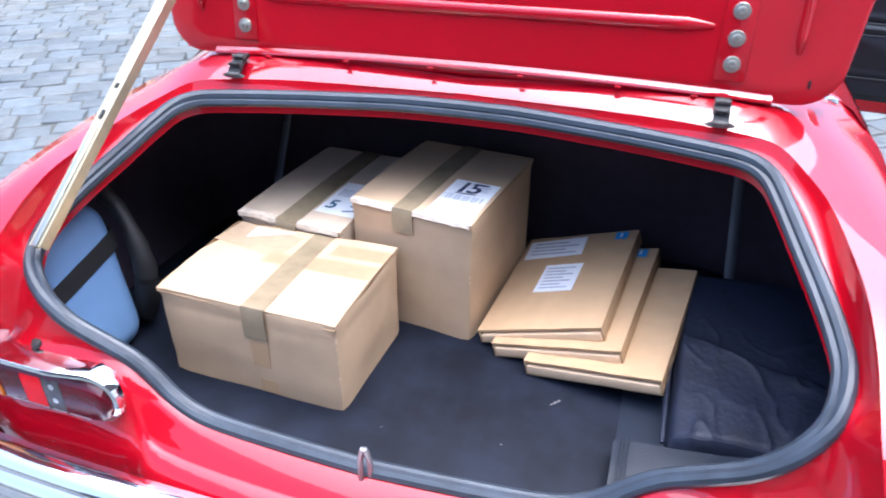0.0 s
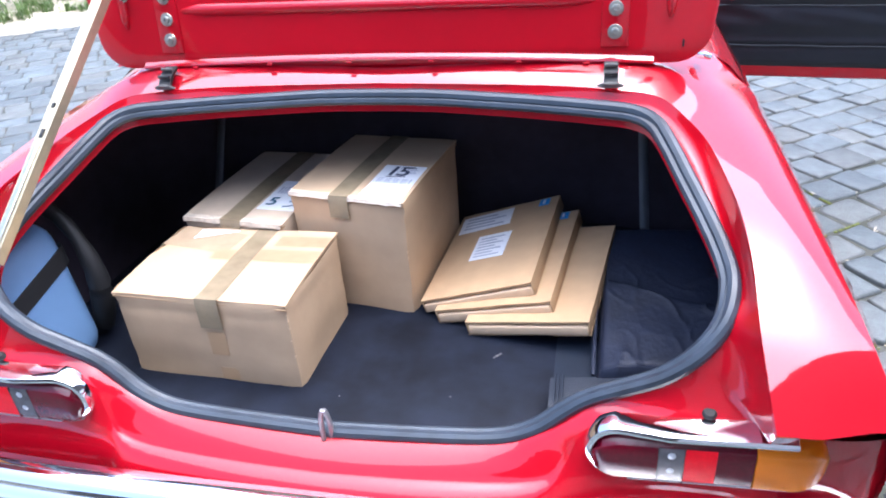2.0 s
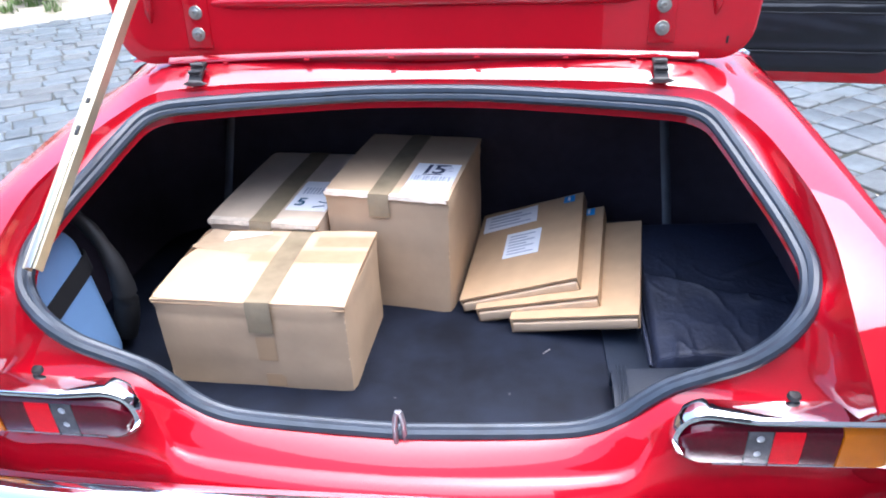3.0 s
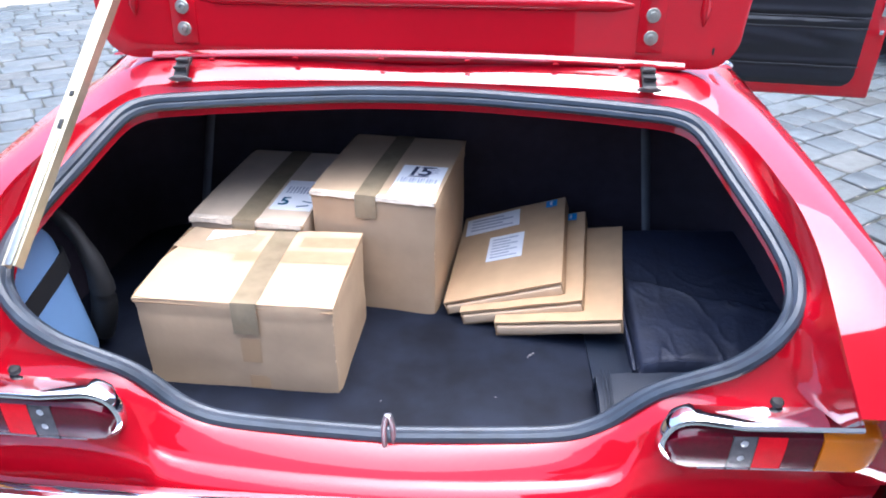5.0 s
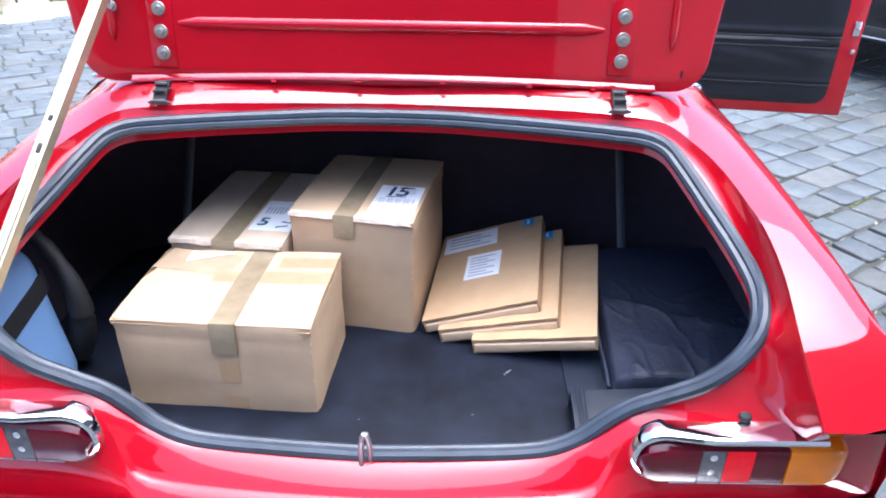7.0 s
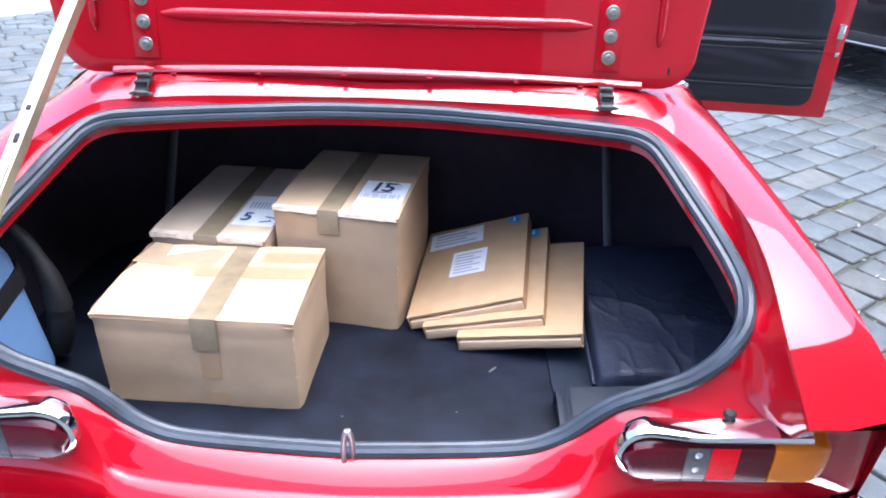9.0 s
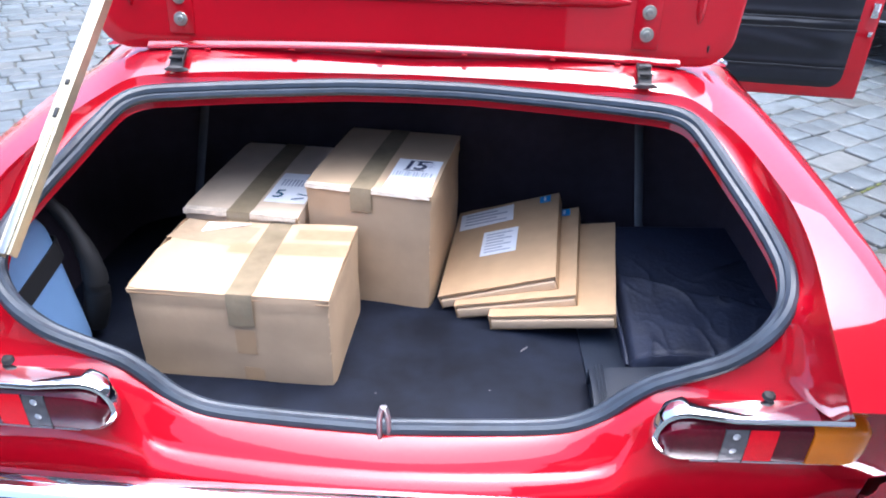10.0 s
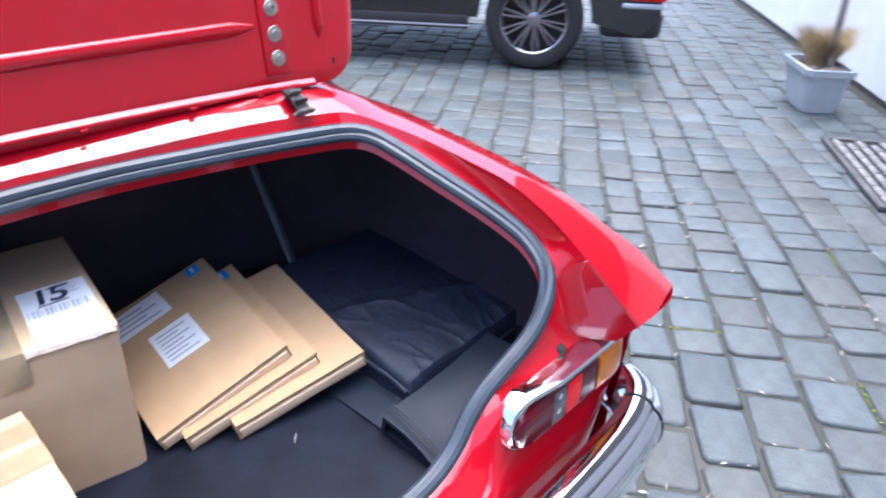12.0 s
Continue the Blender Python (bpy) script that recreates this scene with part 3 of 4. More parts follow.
# ---- bumper ----
plan = [(0, -.100), (.20, -.100), (.42, -.097), (.60, -.088), (.69, -.070), (.735, -.035), (.752, .015)]
plan = cr([(x, y, 0) for x, y in plan], 40)
plan = [Vector((-p.x, p.y, 0)) for p in plan[:0:-1]] + plan
sect = cr([(0, .500), (.018, .506), (.036, .503), (.046, .496), (.049, .488), (.056, .484), (.066, .470), (.071, .444), (.063, .408), (.040, .388), (0, .382)], 34)


def bumper_ring(i, grow=0.0):
    t = (plan[min(i + 1, len(plan) - 1)] - plan[max(i - 1, 0)]).normalized()
    o = Vector((t.y, -t.x, 0))
    k = min(i, len(plan) - 1 - i)
    f = .45 + .55 * math.sqrt(1 - (1 - k / 5) ** 2) if k < 5 else 1
    return [plan[i] + o * (q[0] * f + grow) + Vector((0, 0, .44 + (q[1] - .44) * f + grow * (q[1] - .44) * 20)) for q in sect]


bm = weld(add_grid(bmesh.new(), [bumper_ring(i) for i in range(len(plan))]), 1e-5)
bumper = part("bumper", bm, CHROME, car, "chrome rear bumper")
for i in (6, len(plan) - 7):
    bm = tube(bmesh.new(), bumper_ring(i, .0005), .0022, 6)
    part("joint_strip", bm, BLACK_TRIM, bumper, "black rubber joint strip")

# ---- cabin, bonnet, underside, wheels, doors ----
roof = [[(0, .66, .990), (.33, .65, .988), (.49, .61, .974), (.545, .56, .958)], [(0, .95, 1.15), (.30, .95, 1.145), (.44, .92, 1.12), (.515, .88, 1.06)],
        [(0, 1.22, 1.28), (.28, 1.22, 1.275), (.41, 1.20, 1.26), (.49, 1.16, 1.20)], [(0, 1.7, 1.32), (.28, 1.7, 1.315), (.42, 1.7, 1.30), (.50, 1.7, 1.25)],
        [(0, 2.1, 1.29), (.28, 2.1, 1.285), (.41, 2.1, 1.265), (.49, 2.1, 1.21)], [(0, 2.75, .92), (.33, 2.72, .918), (.54, 2.64, .905), (.60, 2.56, .89)]]
bm = add_grid(bmesh.new(), [cr(r, 10) for r in roof[2:5]], mirror=True)
part("roof", weld(bm), RED, car)
for a, b, nm in ((roof[0], roof[2], "rear_window"), (roof[4], roof[5], "windscreen")):
    m = [Vector(p).lerp(Vector(q), .5) + Vector((0, 0, .03)) for p, q in zip(a, b)]
    rows = [cr(a[:3], 8), cr(m[:3], 8), cr(b[:3], 8)]
    part(nm, weld(add_grid(bmesh.new(), rows, mirror=True)), GLASS, car)
    for sx in (1, -1):
        rows = [[(sx * p[0], p[1], p[2]) for p in r] for r in ([a[2], a[3]], [m[2], m[3]], [b[2], b[3]])]
        part("pillar", weld(add_grid(bmesh.new(), rows)), RED, car)
    edge = [Vector(p) + Vector((0, -.004, .004)) for p in cr(a[:3], 12)] + cr([a[2], m[2], b[2]], 8)[1:]
    edge = [Vector((-p.x, p.y, p.z)) for p in edge[:0:-1]] + edge
    part("window_trim", tube(bmesh.new(), edge, .007, 8), CHROME, car, "chrome window trim")
for sx in (1, -1):
    low = [(.57, .95, .935), (.575, 1.1, .925), (.585, 1.7, .905), (.585, 2.1, .895), (.59, 2.4, .888), (.60, 2.56, .888)]
    high = [(.508, .98, 1.12), (.49, 1.16, 1.20), (.50, 1.7, 1.25), (.49, 2.1, 1.21), (.545, 2.33, 1.05), (.60, 2.56, .89)]
    part("side_window", add_grid(bmesh.new(), [[(sx * p[0], p[1], p[2]) for p in r] for r in (high, low)]), GLASS, car)
    rows = [[(.545, .56, .955), (.56, .75, .948), low[0]], [(.53, .70, .985), (.517, .86, 1.05), high[0]]]
    part("rear_quarter", add_grid(bmesh.new(), [[(sx * p[0], p[1], p[2]) for p in r] for r in rows]), RED, car)
    shoulder = [(.650, .58, .882), (.656, 1.1, .881), (.66, 1.7, .877), (.66, 2.1, .872), (.657, 2.4, .869), (.654, 2.66, .864)]
    inner = [(.565, .64, .940), (.570, .85, .936)] + low[1:]
    outer = [shoulder[0], (.653, .85, .882)] + shoulder[1:]
    ridge_line = [Vector(p).lerp(Vector(q), .55) + Vector((.002, 0, .010)) for p, q in zip(inner, outer)]
    part("quarter_top", add_grid(bmesh.new(), [[(sx * p[0], p[1], p[2]) for p in crk(r, 3)] for r in (inner, ridge_line, outer)]), RED, car)
rows = [[(0, 2.72, .925), (.33, 2.70, .92), (.60, 2.6, .89), (.655, 2.6, .87)], [(0, 3.2, .88), (.33, 3.2, .875), (.55, 3.2, .85), (.638, 3.2, .825)], [(0, 3.84, .72), (.3, 3.84, .72), (.48, 3.84, .71), (.56, 3.84, .70)], [(0, 3.9, .35), (.3, 3.9, .35), (.48, 3.88, .35), (.62, 3.84, .35)]]
part("bonnet", weld(add_grid(bmesh.new(), rows, mirror=True)), RED, car)
bm = box(bmesh.new(), (1.44, 3.8, .05), (0, 1.95, .265), .01)
part("underbody", bm, BLACK_TRIM, car)
for sx in (1, -1):
    for wy in (.86, 3.14):
        bm = lathe(bmesh.new(), [(.17, -.08), (.27, -.085), (.288, -.06), (.29, 0), (.288, .06), (.27, .085), (.17, .08)], 36)
        ty = part("tyre", bm, TYRE, car)
        ty.matrix_basis = pose(sx * .695, wy, .290)
        bm = lathe(bmesh.new(), [(.0001, .05), (.06, .055), (.10, .045), (.15, .06), (.175, .075), (.178, .078)], 36)
        for v in bm.verts:
            v.co.x *= sx
        rim = part("rim", bm, ALLOY, ty)

# the open door on the far side of the boot's right
dm = pose(.785, 2.262, .388, 0, 0, math.degrees(math.atan2(-.118, .925))) @ Matrix.Diagonal((.968, 1, 1, 1))
bm = box(bmesh.new(), (.965, .055, .53), (.4825, .0275, .265), .012, 3)
door = part("door", bm, RED_LIT, car, "red car door standing open")
door.matrix_basis = dm
bm = bmesh.new()
rows = []
for i in range(25):
    x = .02 + .868 * i / 24
    row = []
    for k in range(61):
        z = .045 + .455 * k / 60
        b = .010 * math.exp(-((z - .302) / .014) ** 2) + .007 * math.exp(-((z - .340) / .012) ** 2) - .004 * math.exp(-((z - .322) / .006) ** 2)
        b += .010 * math.exp(-((z - .225) / .045) ** 2) * (.6 + .4 * math.sin(x * 3.4)) + .004 * math.exp(-((z - .145) / .010) ** 2) - .004 * math.exp(-((z - .122) / .010) ** 2)
        b += .010 * noise.noise((x * 7 + z * 20, z * 18, 1)) * math.exp(-((z - .25) / .045) ** 2)
        edge = min(i, 24 - i, k / 2, 30 - k / 2)
        cx, cz = min(max(x, .075), .833), min(max(z, .10), .445)
        q = math.hypot(x - cx, z - cz)
        f = min(1, .055 / q) if q > .0001 and x != cx and z != cz else 1
        row.append((cx + (x - cx) * f, -.010 * min(1, edge / 1.5) - b * min(1, edge / 2), cz + (z - cz) * f))
    rows.append(row)
add_grid(bm, rows)
part("door_card", bm, VINYL, door, "black vinyl door lining with pleats")
for z in (.281, .322, .130):
    bm = tube(bmesh.new(), [(.02 + .868 * k / 20, -.0135, z + .001 * math.sin(k)) for k in range(21)], .0026, 6)
    part("piping", bm, VINYL, door)
bm = box(bmesh.new(), (.030, .02, .06), (.935, .0, .36), .006)
part("door_lock", bm, CHROME, door, "chrome door lock")
bm = box(bmesh.new(), (.018, .016, .02), (.940, -.002, .27), .004)
part("striker", bm, CHROME, door)
bm = tube(bmesh.new(), cr([(.10, -.012, .30), (.14, -.05, .33), (.19, -.04, .40)], 10), .006, 8)
part("window_crank", bm, CHROME, door)
bm = tube(bmesh.new(), [(.02, .03, .53), (.10, .03, .84), (.62, .03, .86), (.93, .03, .53)], .010, 8)
part("window_frame", bm, CHROME, door)


# ---- cartons ----
def strip(bm, pts, w, axis):
    """A thin band of width w along axis that follows pts."""
    a = Vector(axis) * w / 2
    rows = [[Vector(p) - a for p in pts], [Vector(p) + a for p in pts]]
    return add_grid(bm, rows)


def carton(name, m, w, d, h, mat, label, tape_u, lift=.004, tape_w=.043, tape_down=.05, crush=0.0):
    c = thing(name, m, label, "cardboard box", "parcels in the boot")
    # shell: four slightly bulging walls
    bm = bmesh.new()
    rows = []
    for k in range(15):
        z = h * k / 14 * .985
        ring = []
        for (x0, y0), (x1, y1) in (((0, 0), (w, 0)), ((w, 0), (w, d)), ((w, d), (0, d)), ((0, d), (0, 0))):
            for i in range(14):
                u = i / 14
                b = .004 * math.sin(math.pi * u) * math.sin(math.pi * k / 14) + .0030 * noise.noise((x0 * 9 + u * 3, y0 * 9 + k * .22, w * 30))
                b += (.0022 if k == 13 else -.0014 if k == 12 else 0) * (1 + noise.noise((u * 5, x0 * 9 + y0 * 7, h * 40)))
                nx, ny = (y1 - y0) / max(w, d), -(x1 - x0) / max(w, d)
                x, y = x0 + (x1 - x0) * u, y0 + (y1 - y0) * u
                if i == 0:
                    cx, cy = (w / 2 - x), (d / 2 - y)
                    x, y = x + math.copysign(.0035, cx), y + math.copysign(.0035, cy)
                ring.append((x + nx * b, y + ny * b, z))
        rows.append(ring)
    add_grid(bm, rows, close=True)
    bm.faces.new([bm.verts.new(p) for p in rows[0]])
    bm.faces.new([bm.verts.new((p[0], p[1], p[2] - .01)) for p in rows[-1]])
    weld(bm, 1e-5)
    part("body", bm, mat, c)
    # short flaps under the long ones, then scuffed corners
    bm = box(bmesh.new(), (w - .004, d + .004, .0030), (w / 2, d / 2, h - .0108), .0008, 2)
    part("inner_flap", bm, CARD_BROWN, c)
    rs = random.Random(int(w * 1000))
    for x, sgn in ((.0046, -1), (w - .0046, 1)):
        for k in range(7):
            bm = bmesh.new()
            bmesh.ops.create_icosphere(bm, subdivisions=1, radius=.0028, matrix=pose(x, .0042, h * rs.uniform(.03, .93), 0, 0, 45 * sgn) @ Matrix.Diagonal((rs.uniform(.3, .8), .35, rs.uniform(.5, 2.4), 1)))
            part("scuff", bm, CARD_EDGE, c, "pale scuffed fibres")
    # two long flaps that meet under the tape
    for a, b, dz, tilt in ((0.001, tape_u - .001, 0, 0), (tape_u + .001, w - .001, .0006, lift)):
        bm = bmesh.new()
        rows = []
        for i in range(7):
            u = i / 6
            x = a + (b - a) * u
            row = []
            for k in range(7):
                v = k / 6
                z = h + dz - .003 + .005 * math.sin(math.pi * v) * .5 + tilt * (u if a > .01 else 0) * (.4 + .6 * v) + .0006 * noise.noise((x * 18, v * 5, h * 9))
                corner = min(math.hypot(x - cx, (v - cv) * d) for cx in (0, w) for cv in (0, 1))
                q = crush * max(0, (v - .55) / .45) * (1 - u) ** 2 if a < .01 else 0
                row.append((x + q, -.001 + (d + .002) * v + .0012 * noise.noise((x * 30, v * 3, w)), z - .0018 * math.exp(-(corner / .02) ** 2) - .12 * q))
            rows.append(row)
        add_grid(bm, rows)
        solid(bm, .0045)
        part("flap", bm, mat, c)
    # tape over the seam and down both ends
    pts = [(tape_u, -.0070, h - tape_down), (tape_u, -.0074, h - .01), (tape_u, -.0045, h + .0012), (tape_u, .02, h - .0006)]
    pts += [(tape_u, d * v, h - .0008 + .0025 * math.sin(math.pi * v)) for v in (.2, .35, .5, .65, .8)] + [(tape_u, d - .01, h - .0006), (tape_u, d + .0062, h - .002), (tape_u, d + .0066, h - tape_down)]
    bm = strip(bmesh.new(), pts, tape_w, (1, 0, 0))
    solid(bm, .0005)
    part("tape", bm, TAPE, c, "shiny brown parcel tape")
    return c


def lay(name, c, spec, x0, y0, x1, y1, mat, label="", rz=0.0, up=.0006, taper=0.0):
    """A paper or tape patch that follows the flaps of a carton (w, d, h, seam, lift)."""
    w, d, h, seam, lift = spec
    bm = bmesh.new()
    rows = []
    cx, cy = (x0 + x1) / 2, (y0 + y1) / 2
    co, si = math.cos(radians(rz)), math.sin(radians(rz))
    for i in range(9):
        row = []
        for k in range(7):
            px, py = x0 + (x1 - x0) * i / 8 - cx, (y0 + (y1 - y0) * k / 6 - cy) * (1 - taper * i / 8) + (y1 - cy) * taper * i / 8
            x, y = cx + px * co - py * si, cy + px * si + py * co
            v = y / d
            z = h - .003 + .0025 * math.sin(math.pi * v)
            if x > seam:
                z += .0006 + lift * (x - seam) / (w - seam) * (.4 + .6 * v)
            row.append((x, y, z + up + .0004 * noise.noise((x * 60, y * 60, h))))
        rows.append(row)
    return part(name, add_grid(bm, rows), mat, c, label)


def patch(name, c, x0, y0, x1, y1, z, mat, label="", rz=0, front=False):
    """A thin paper or tape patch on a carton's top (or front)."""
    bm = bmesh.new()
    if front:
        box(bm, (x1 - x0, .0003, y1 - y0), ((x0 + x1) / 2, z, (y0 + y1) / 2))
    else:
        box(bm, (x1 - x0, y1 - y0, .0003), (0, 0, 0), 0, m=pose((x0 + x1) / 2, (y0 + y1) / 2, z, 0, 0, rz))
    return part(name, bm, mat, c, label)


F = .500
S1, S2C, S3 = (.330, .238, .176, .186, .006), (.242, .298, .247, .110, .004), (.226, .335, .190, .112, .003)
c1 = carton("carton", pose(-.429, .127, F, 0, 0, -2.6), .330, .238, .176, CARD, "brown cardboard carton sealed with brown tape, front of the boot", .186, .006, .042, .058, .034)
patch("tape_mark", c1, .172, .060, .205, .108, -.0044, CARD_BROWN, "tape torn off", front=True)
patch("tape_mark", c1, .178, .004, .212, .030, -.0019, CARD_BROWN, front=True)
lay("paper_strip", c1, S1, .122, .122, .166, .156, PAPER_TAPE, "strip of brown paper tape")
lay("paper_strip", c1, S1, .206, .122, .330, .162, PAPER_TAPE)
lay("paper_strip", c1, S1, .226, .176, .330, .214, PAPER_TAPE)
lay("clear_strip", c1, S1, .004, .150, .150, .226, CLEAR_TAPE, "crumpled clear parcel tape", -8, .0004)
lay("torn_paper", c1, S1, .052, .186, .132, .225, PAPER, "torn scrap of white paper", 2, .0022, taper=.92)


def edge_tape(c, x0, x1, y, h, over, down, seed, mat=EDGE_TAPE_GLINT):
    """Crumpled tape folded over a carton's front top edge."""
    bm = bmesh.new()
    rows = []
    for i in range(33):
        x = x0 + (x1 - x0) * i / 32
        j = noise.noise((x * 60, seed, 0))
        q = .0012 * noise.noise((x * 110, seed, 5))
        rows.append([(x, y + over * (1 + .25 * j), h - .0018 + .0006), (x, y + .004, h - .0020 + q), (x, y - .0042, h - .001 + q), (x, y - .0052 + q, h - .006), (x, y - .0058, h - down * (1 + .35 * j))])
    add_grid(bm, rows)
    solid(bm, .0005)
    part("edge_tape", bm, mat, c, "crumpled clear tape over the edge, its highlight painted pale")


bm = box(bmesh.new(), (.0012, .075, .090), (-.0045, .185, .118))
part("side_tape", bm, CLEAR_TAPE, c1)
c2 = carton("carton", pose(-.193, .387, F, 0, 0, -8.8), .242, .298, .247, CARD, "tall brown cardboard carton with a white address label", .110, .004, .040, .045)
lay("address_label", c2, S2C, .146, .010, .234, .146, PAPER, "white address label with print")
writing("15", .056, pose(.158, .098, .2495, .6, 0, 4), INK, c2, "handwriting")
for k in range(14):
    lay("barcode_bar", c2, S2C, .150 + .0055 * k, .068, .150 + .0055 * k + (.0032 if k % 3 else .0015), .088, INK_GREY, up=.0010)
for k in range(4):
    lay("printed_bar", c2, S2C, .198, .112 + .007 * k, .222 - .004 * (k % 2), .1145 + .007 * k, INK_GREY, up=.0010)
edge_tape(c2, .004, .238, 0, .247, .007, .008, 2.0)
lay("pen_stroke", c2, S2C, .184, .1345, .214, .1385, INK, rz=5, up=.0014)
lay("pen_stroke", c2, S2C, .166, .0925, .206, .0960, INK, rz=4, up=.0014)
c3 = carton("carton", pose(-.426, .378, F, 0, 0, -5.8), .226, .335, .190, CARD_PALE, "pale cardboard carton wrapped in tape, against another carton", .112, .003, .045, .05)
lay("address_label", c3, S3, .140, .050, .222, .180, PAPER, "white address label with print")
edge_tape(c3, .004, .222, 0, .190, .010, .010, 5.0)
writing("5", .046, pose(.150, .066, .1925, .3, 0, 8), INK_BLUE, c3, "handwriting", bold=.0003)
for x0, y0, x1, y1, rz in ((.190, .066, .214, .071, 20), (.196, .084, .216, .088, -12)):
    lay("pen_stroke", c3, S3, x0, y0, x1, y1, INK_BLUE, rz=rz, up=.0012)
for k in range(9):
    lay("barcode_bar", c3, S3, .150 + .007 * k, .120, .154 + .007 * k, .150, INK_GREY, up=.0010)


# ---- book mailers ----
def mailer(bl, ex, ey, label, labels=False, sticker=True):
    ex, ey = Vector(ex).normalized(), Vector(ey)
    ey = (ey - ex * ey.dot(ex)).normalized()
    ez = ex.cross(ey)
    m = Matrix((ex, ey, ez)).transposed().to_4x4()
    m.translation = bl
    W, L, T = .232, .318, .028
    c = thing("mailer", m, label, "cardboard mailer", "mailers in the boot")
    bm = box(bmesh.new(), (W - .0065, L - .004, T - .0090), (W / 2, L / 2 - .0035, (T - .0090) / 2 - .0004), .003, 3)
    part("filling", bm, CARD_EDGE, c, "pale folded card inside")
    for z0, t in ((0, .0022), (T - .0045, .0045)):
        bm = bmesh.new()
        rows = []
        for i in range(9):
            rows.append([(W * i / 8, L * k / 8, z0 + .0015 * math.sin(math.pi * i / 8) * math.sin(math.pi * k / 8) * (1 if z0 else 0) + .0015 * noise.noise((i * .5, k * .5, z0 * 90 + bl[0] * 40))) for k in range(9)])
        add_grid(bm, rows)
        solid(bm, -t)
        part("cover", bm, CARD_BROWN, c)
    for x in (.0015, W - .0015):
        bm = box(bmesh.new(), (.003, L, T - .004), (x, L / 2, T / 2), .001)
        part("spine", bm, CARD_BROWN, c)
    z = T + .0022
    if labels:
        patch("label_sheet", c, .072, .112, .148, .204, z, PAPER, "white label with print")
        patch("label_sheet", c, .010, .234, .132, .302, z, PAPER, "white label with print", 3)
        for k in range(7):
            patch("printed_bar", c, .080, .122 + .011 * k, .080 + .056 * (1 - .3 * (k % 2)), .126 + .011 * k, z + .0007, INK_GREY)
        for k in range(4):
            patch("printed_bar", c, .022, .246 + .013 * k, .022 + .096 * (1 - .25 * (k % 2)), .251 + .013 * k, z + .0007, INK_GREY)
    if sticker:
        patch("sticker", c, .190, .284, .214, .311, z, BLUE_STICKER, "small blue sticker")
        patch("sticker_mark", c, .199, .290, .204, .306, z + .0007, PAPER)
    return c


mailer((0.163, 0.292, 0.503), (0.225, -0.037, 0.043), (0.041, 0.32, 0.02), "flat kraft cardboard mailer under two others", sticker=False)
mailer((0.1, 0.325, 0.501), (0.222, -0.033, 0.06), (0.042, 0.313, 0.021), "flat kraft cardboard mailer with a blue sticker, in a fanned stack")
mailer((0.07, 0.348, 0.505), (0.22, -0.03, 0.078), (0.027, 0.314, 0.017), "flat kraft cardboard mailer with two white labels on a fanned stack", True)


# ---- soft goods in the boot ----
def cushion(w, d, h, nx, ny, wrinkle, seed):
    """A soft, creased slab, its base at z = 0: a top sheet pulled down at its rim."""
    bm = bmesh.new()
    rows = []
    for i in range(nx + 1):
        row = []
        for k in range(ny + 1):
            x, y = w * (i / nx - .5), d * (k / ny - .5)
            e = min(i / nx, 1 - i / nx) * w
            f = min(k / ny, 1 - k / ny) * d
            rim = (1 - math.exp(-(e / .010) ** 2)) * (1 - math.exp(-(f / .012) ** 2))
            back = y + d / 2
            front = math.exp(-((back - .03) / .060) ** 2)
            soft = noise.noise((x * 5, y * 5, seed + 4)) + .3 * noise.noise((x * 12, y * 10, seed))
            fan = x + .35 * noise.noise((x * 4, y * 5, seed + 6)) * back
            gather = noise.noise((fan * 24, y * 5, seed + 2)) + .5 * (1 - abs(noise.noise((fan * 32, y * 9, seed + 8)))) ** 8
            crease = y + .040 + .40 * x - .016 * noise.noise((x * 9, 0, seed))
            fold = math.exp(-(crease / (.007 if crease > 0 else .026)) ** 2) * (.55 + .45 * noise.noise((x * 7, 3, seed)))
            diag = y - .02 - .55 * x - .02 * noise.noise((x * 7, y * 3, seed + 5))
            fold += .45 * math.exp(-(diag / .009) ** 2) * math.exp(-((x - .07) / .05) ** 2)
            ridge = (1 - abs(noise.noise((x * 15 + 9 * y, y * 12 - 5 * x, seed + 7)))) ** 14 * math.exp(-(crease / .06) ** 2)
            hem = math.exp(-((back - .020) / .003) ** 2) * (.6 + .5 * noise.noise((x * 90, 0, seed))) - .7 * math.exp(-((back - .027) / .004) ** 2)
            z = h * rim + wrinkle * rim * (.5 * soft + .35 * ridge + .60 * front * gather + .10 * gather + 1.0 * fold + .22 * hem - .25 * math.tanh(crease / .02) - .3)
            row.append((x + .003 * noise.noise((y * 20, x * 9, seed)), y + .003 * noise.noise((x * 20, y * 9, seed + 1)), max(z, 0)))
        rows.append(row)
    add_grid(bm, rows)
    return bm


bag = thing("folded_bag", pose(.560, .372, .518, 6.0, -4, -1.5), "folded black nylon bag with creases beside the mailers", "bag")
bm = box(bmesh.new(), (.31, .42, .045), (0, 0, .0225), .012)
part("lining", bm, NYLON, bag)
part("body", cushion(.326, .44, .062, 96, 150, .0125, 3.0), NYLON, bag)
bm = tube(bmesh.new(), [(-.158, -.218, .030 + .002 * math.sin(k)) if k == 0 else (-.158 + .316 * k / 14, -.2195, .034 + .004 * math.sin(k * 1.3)) for k in range(15)], .0035, 6)
part("piping", bm, NYLON, bag)
bm = tube(bmesh.new(), [(-.1605, -.21 + .42 * k / 16, .050 + .004 * math.sin(k)) for k in range(17)], .0035, 6)
part("piping", bm, NYLON, bag)

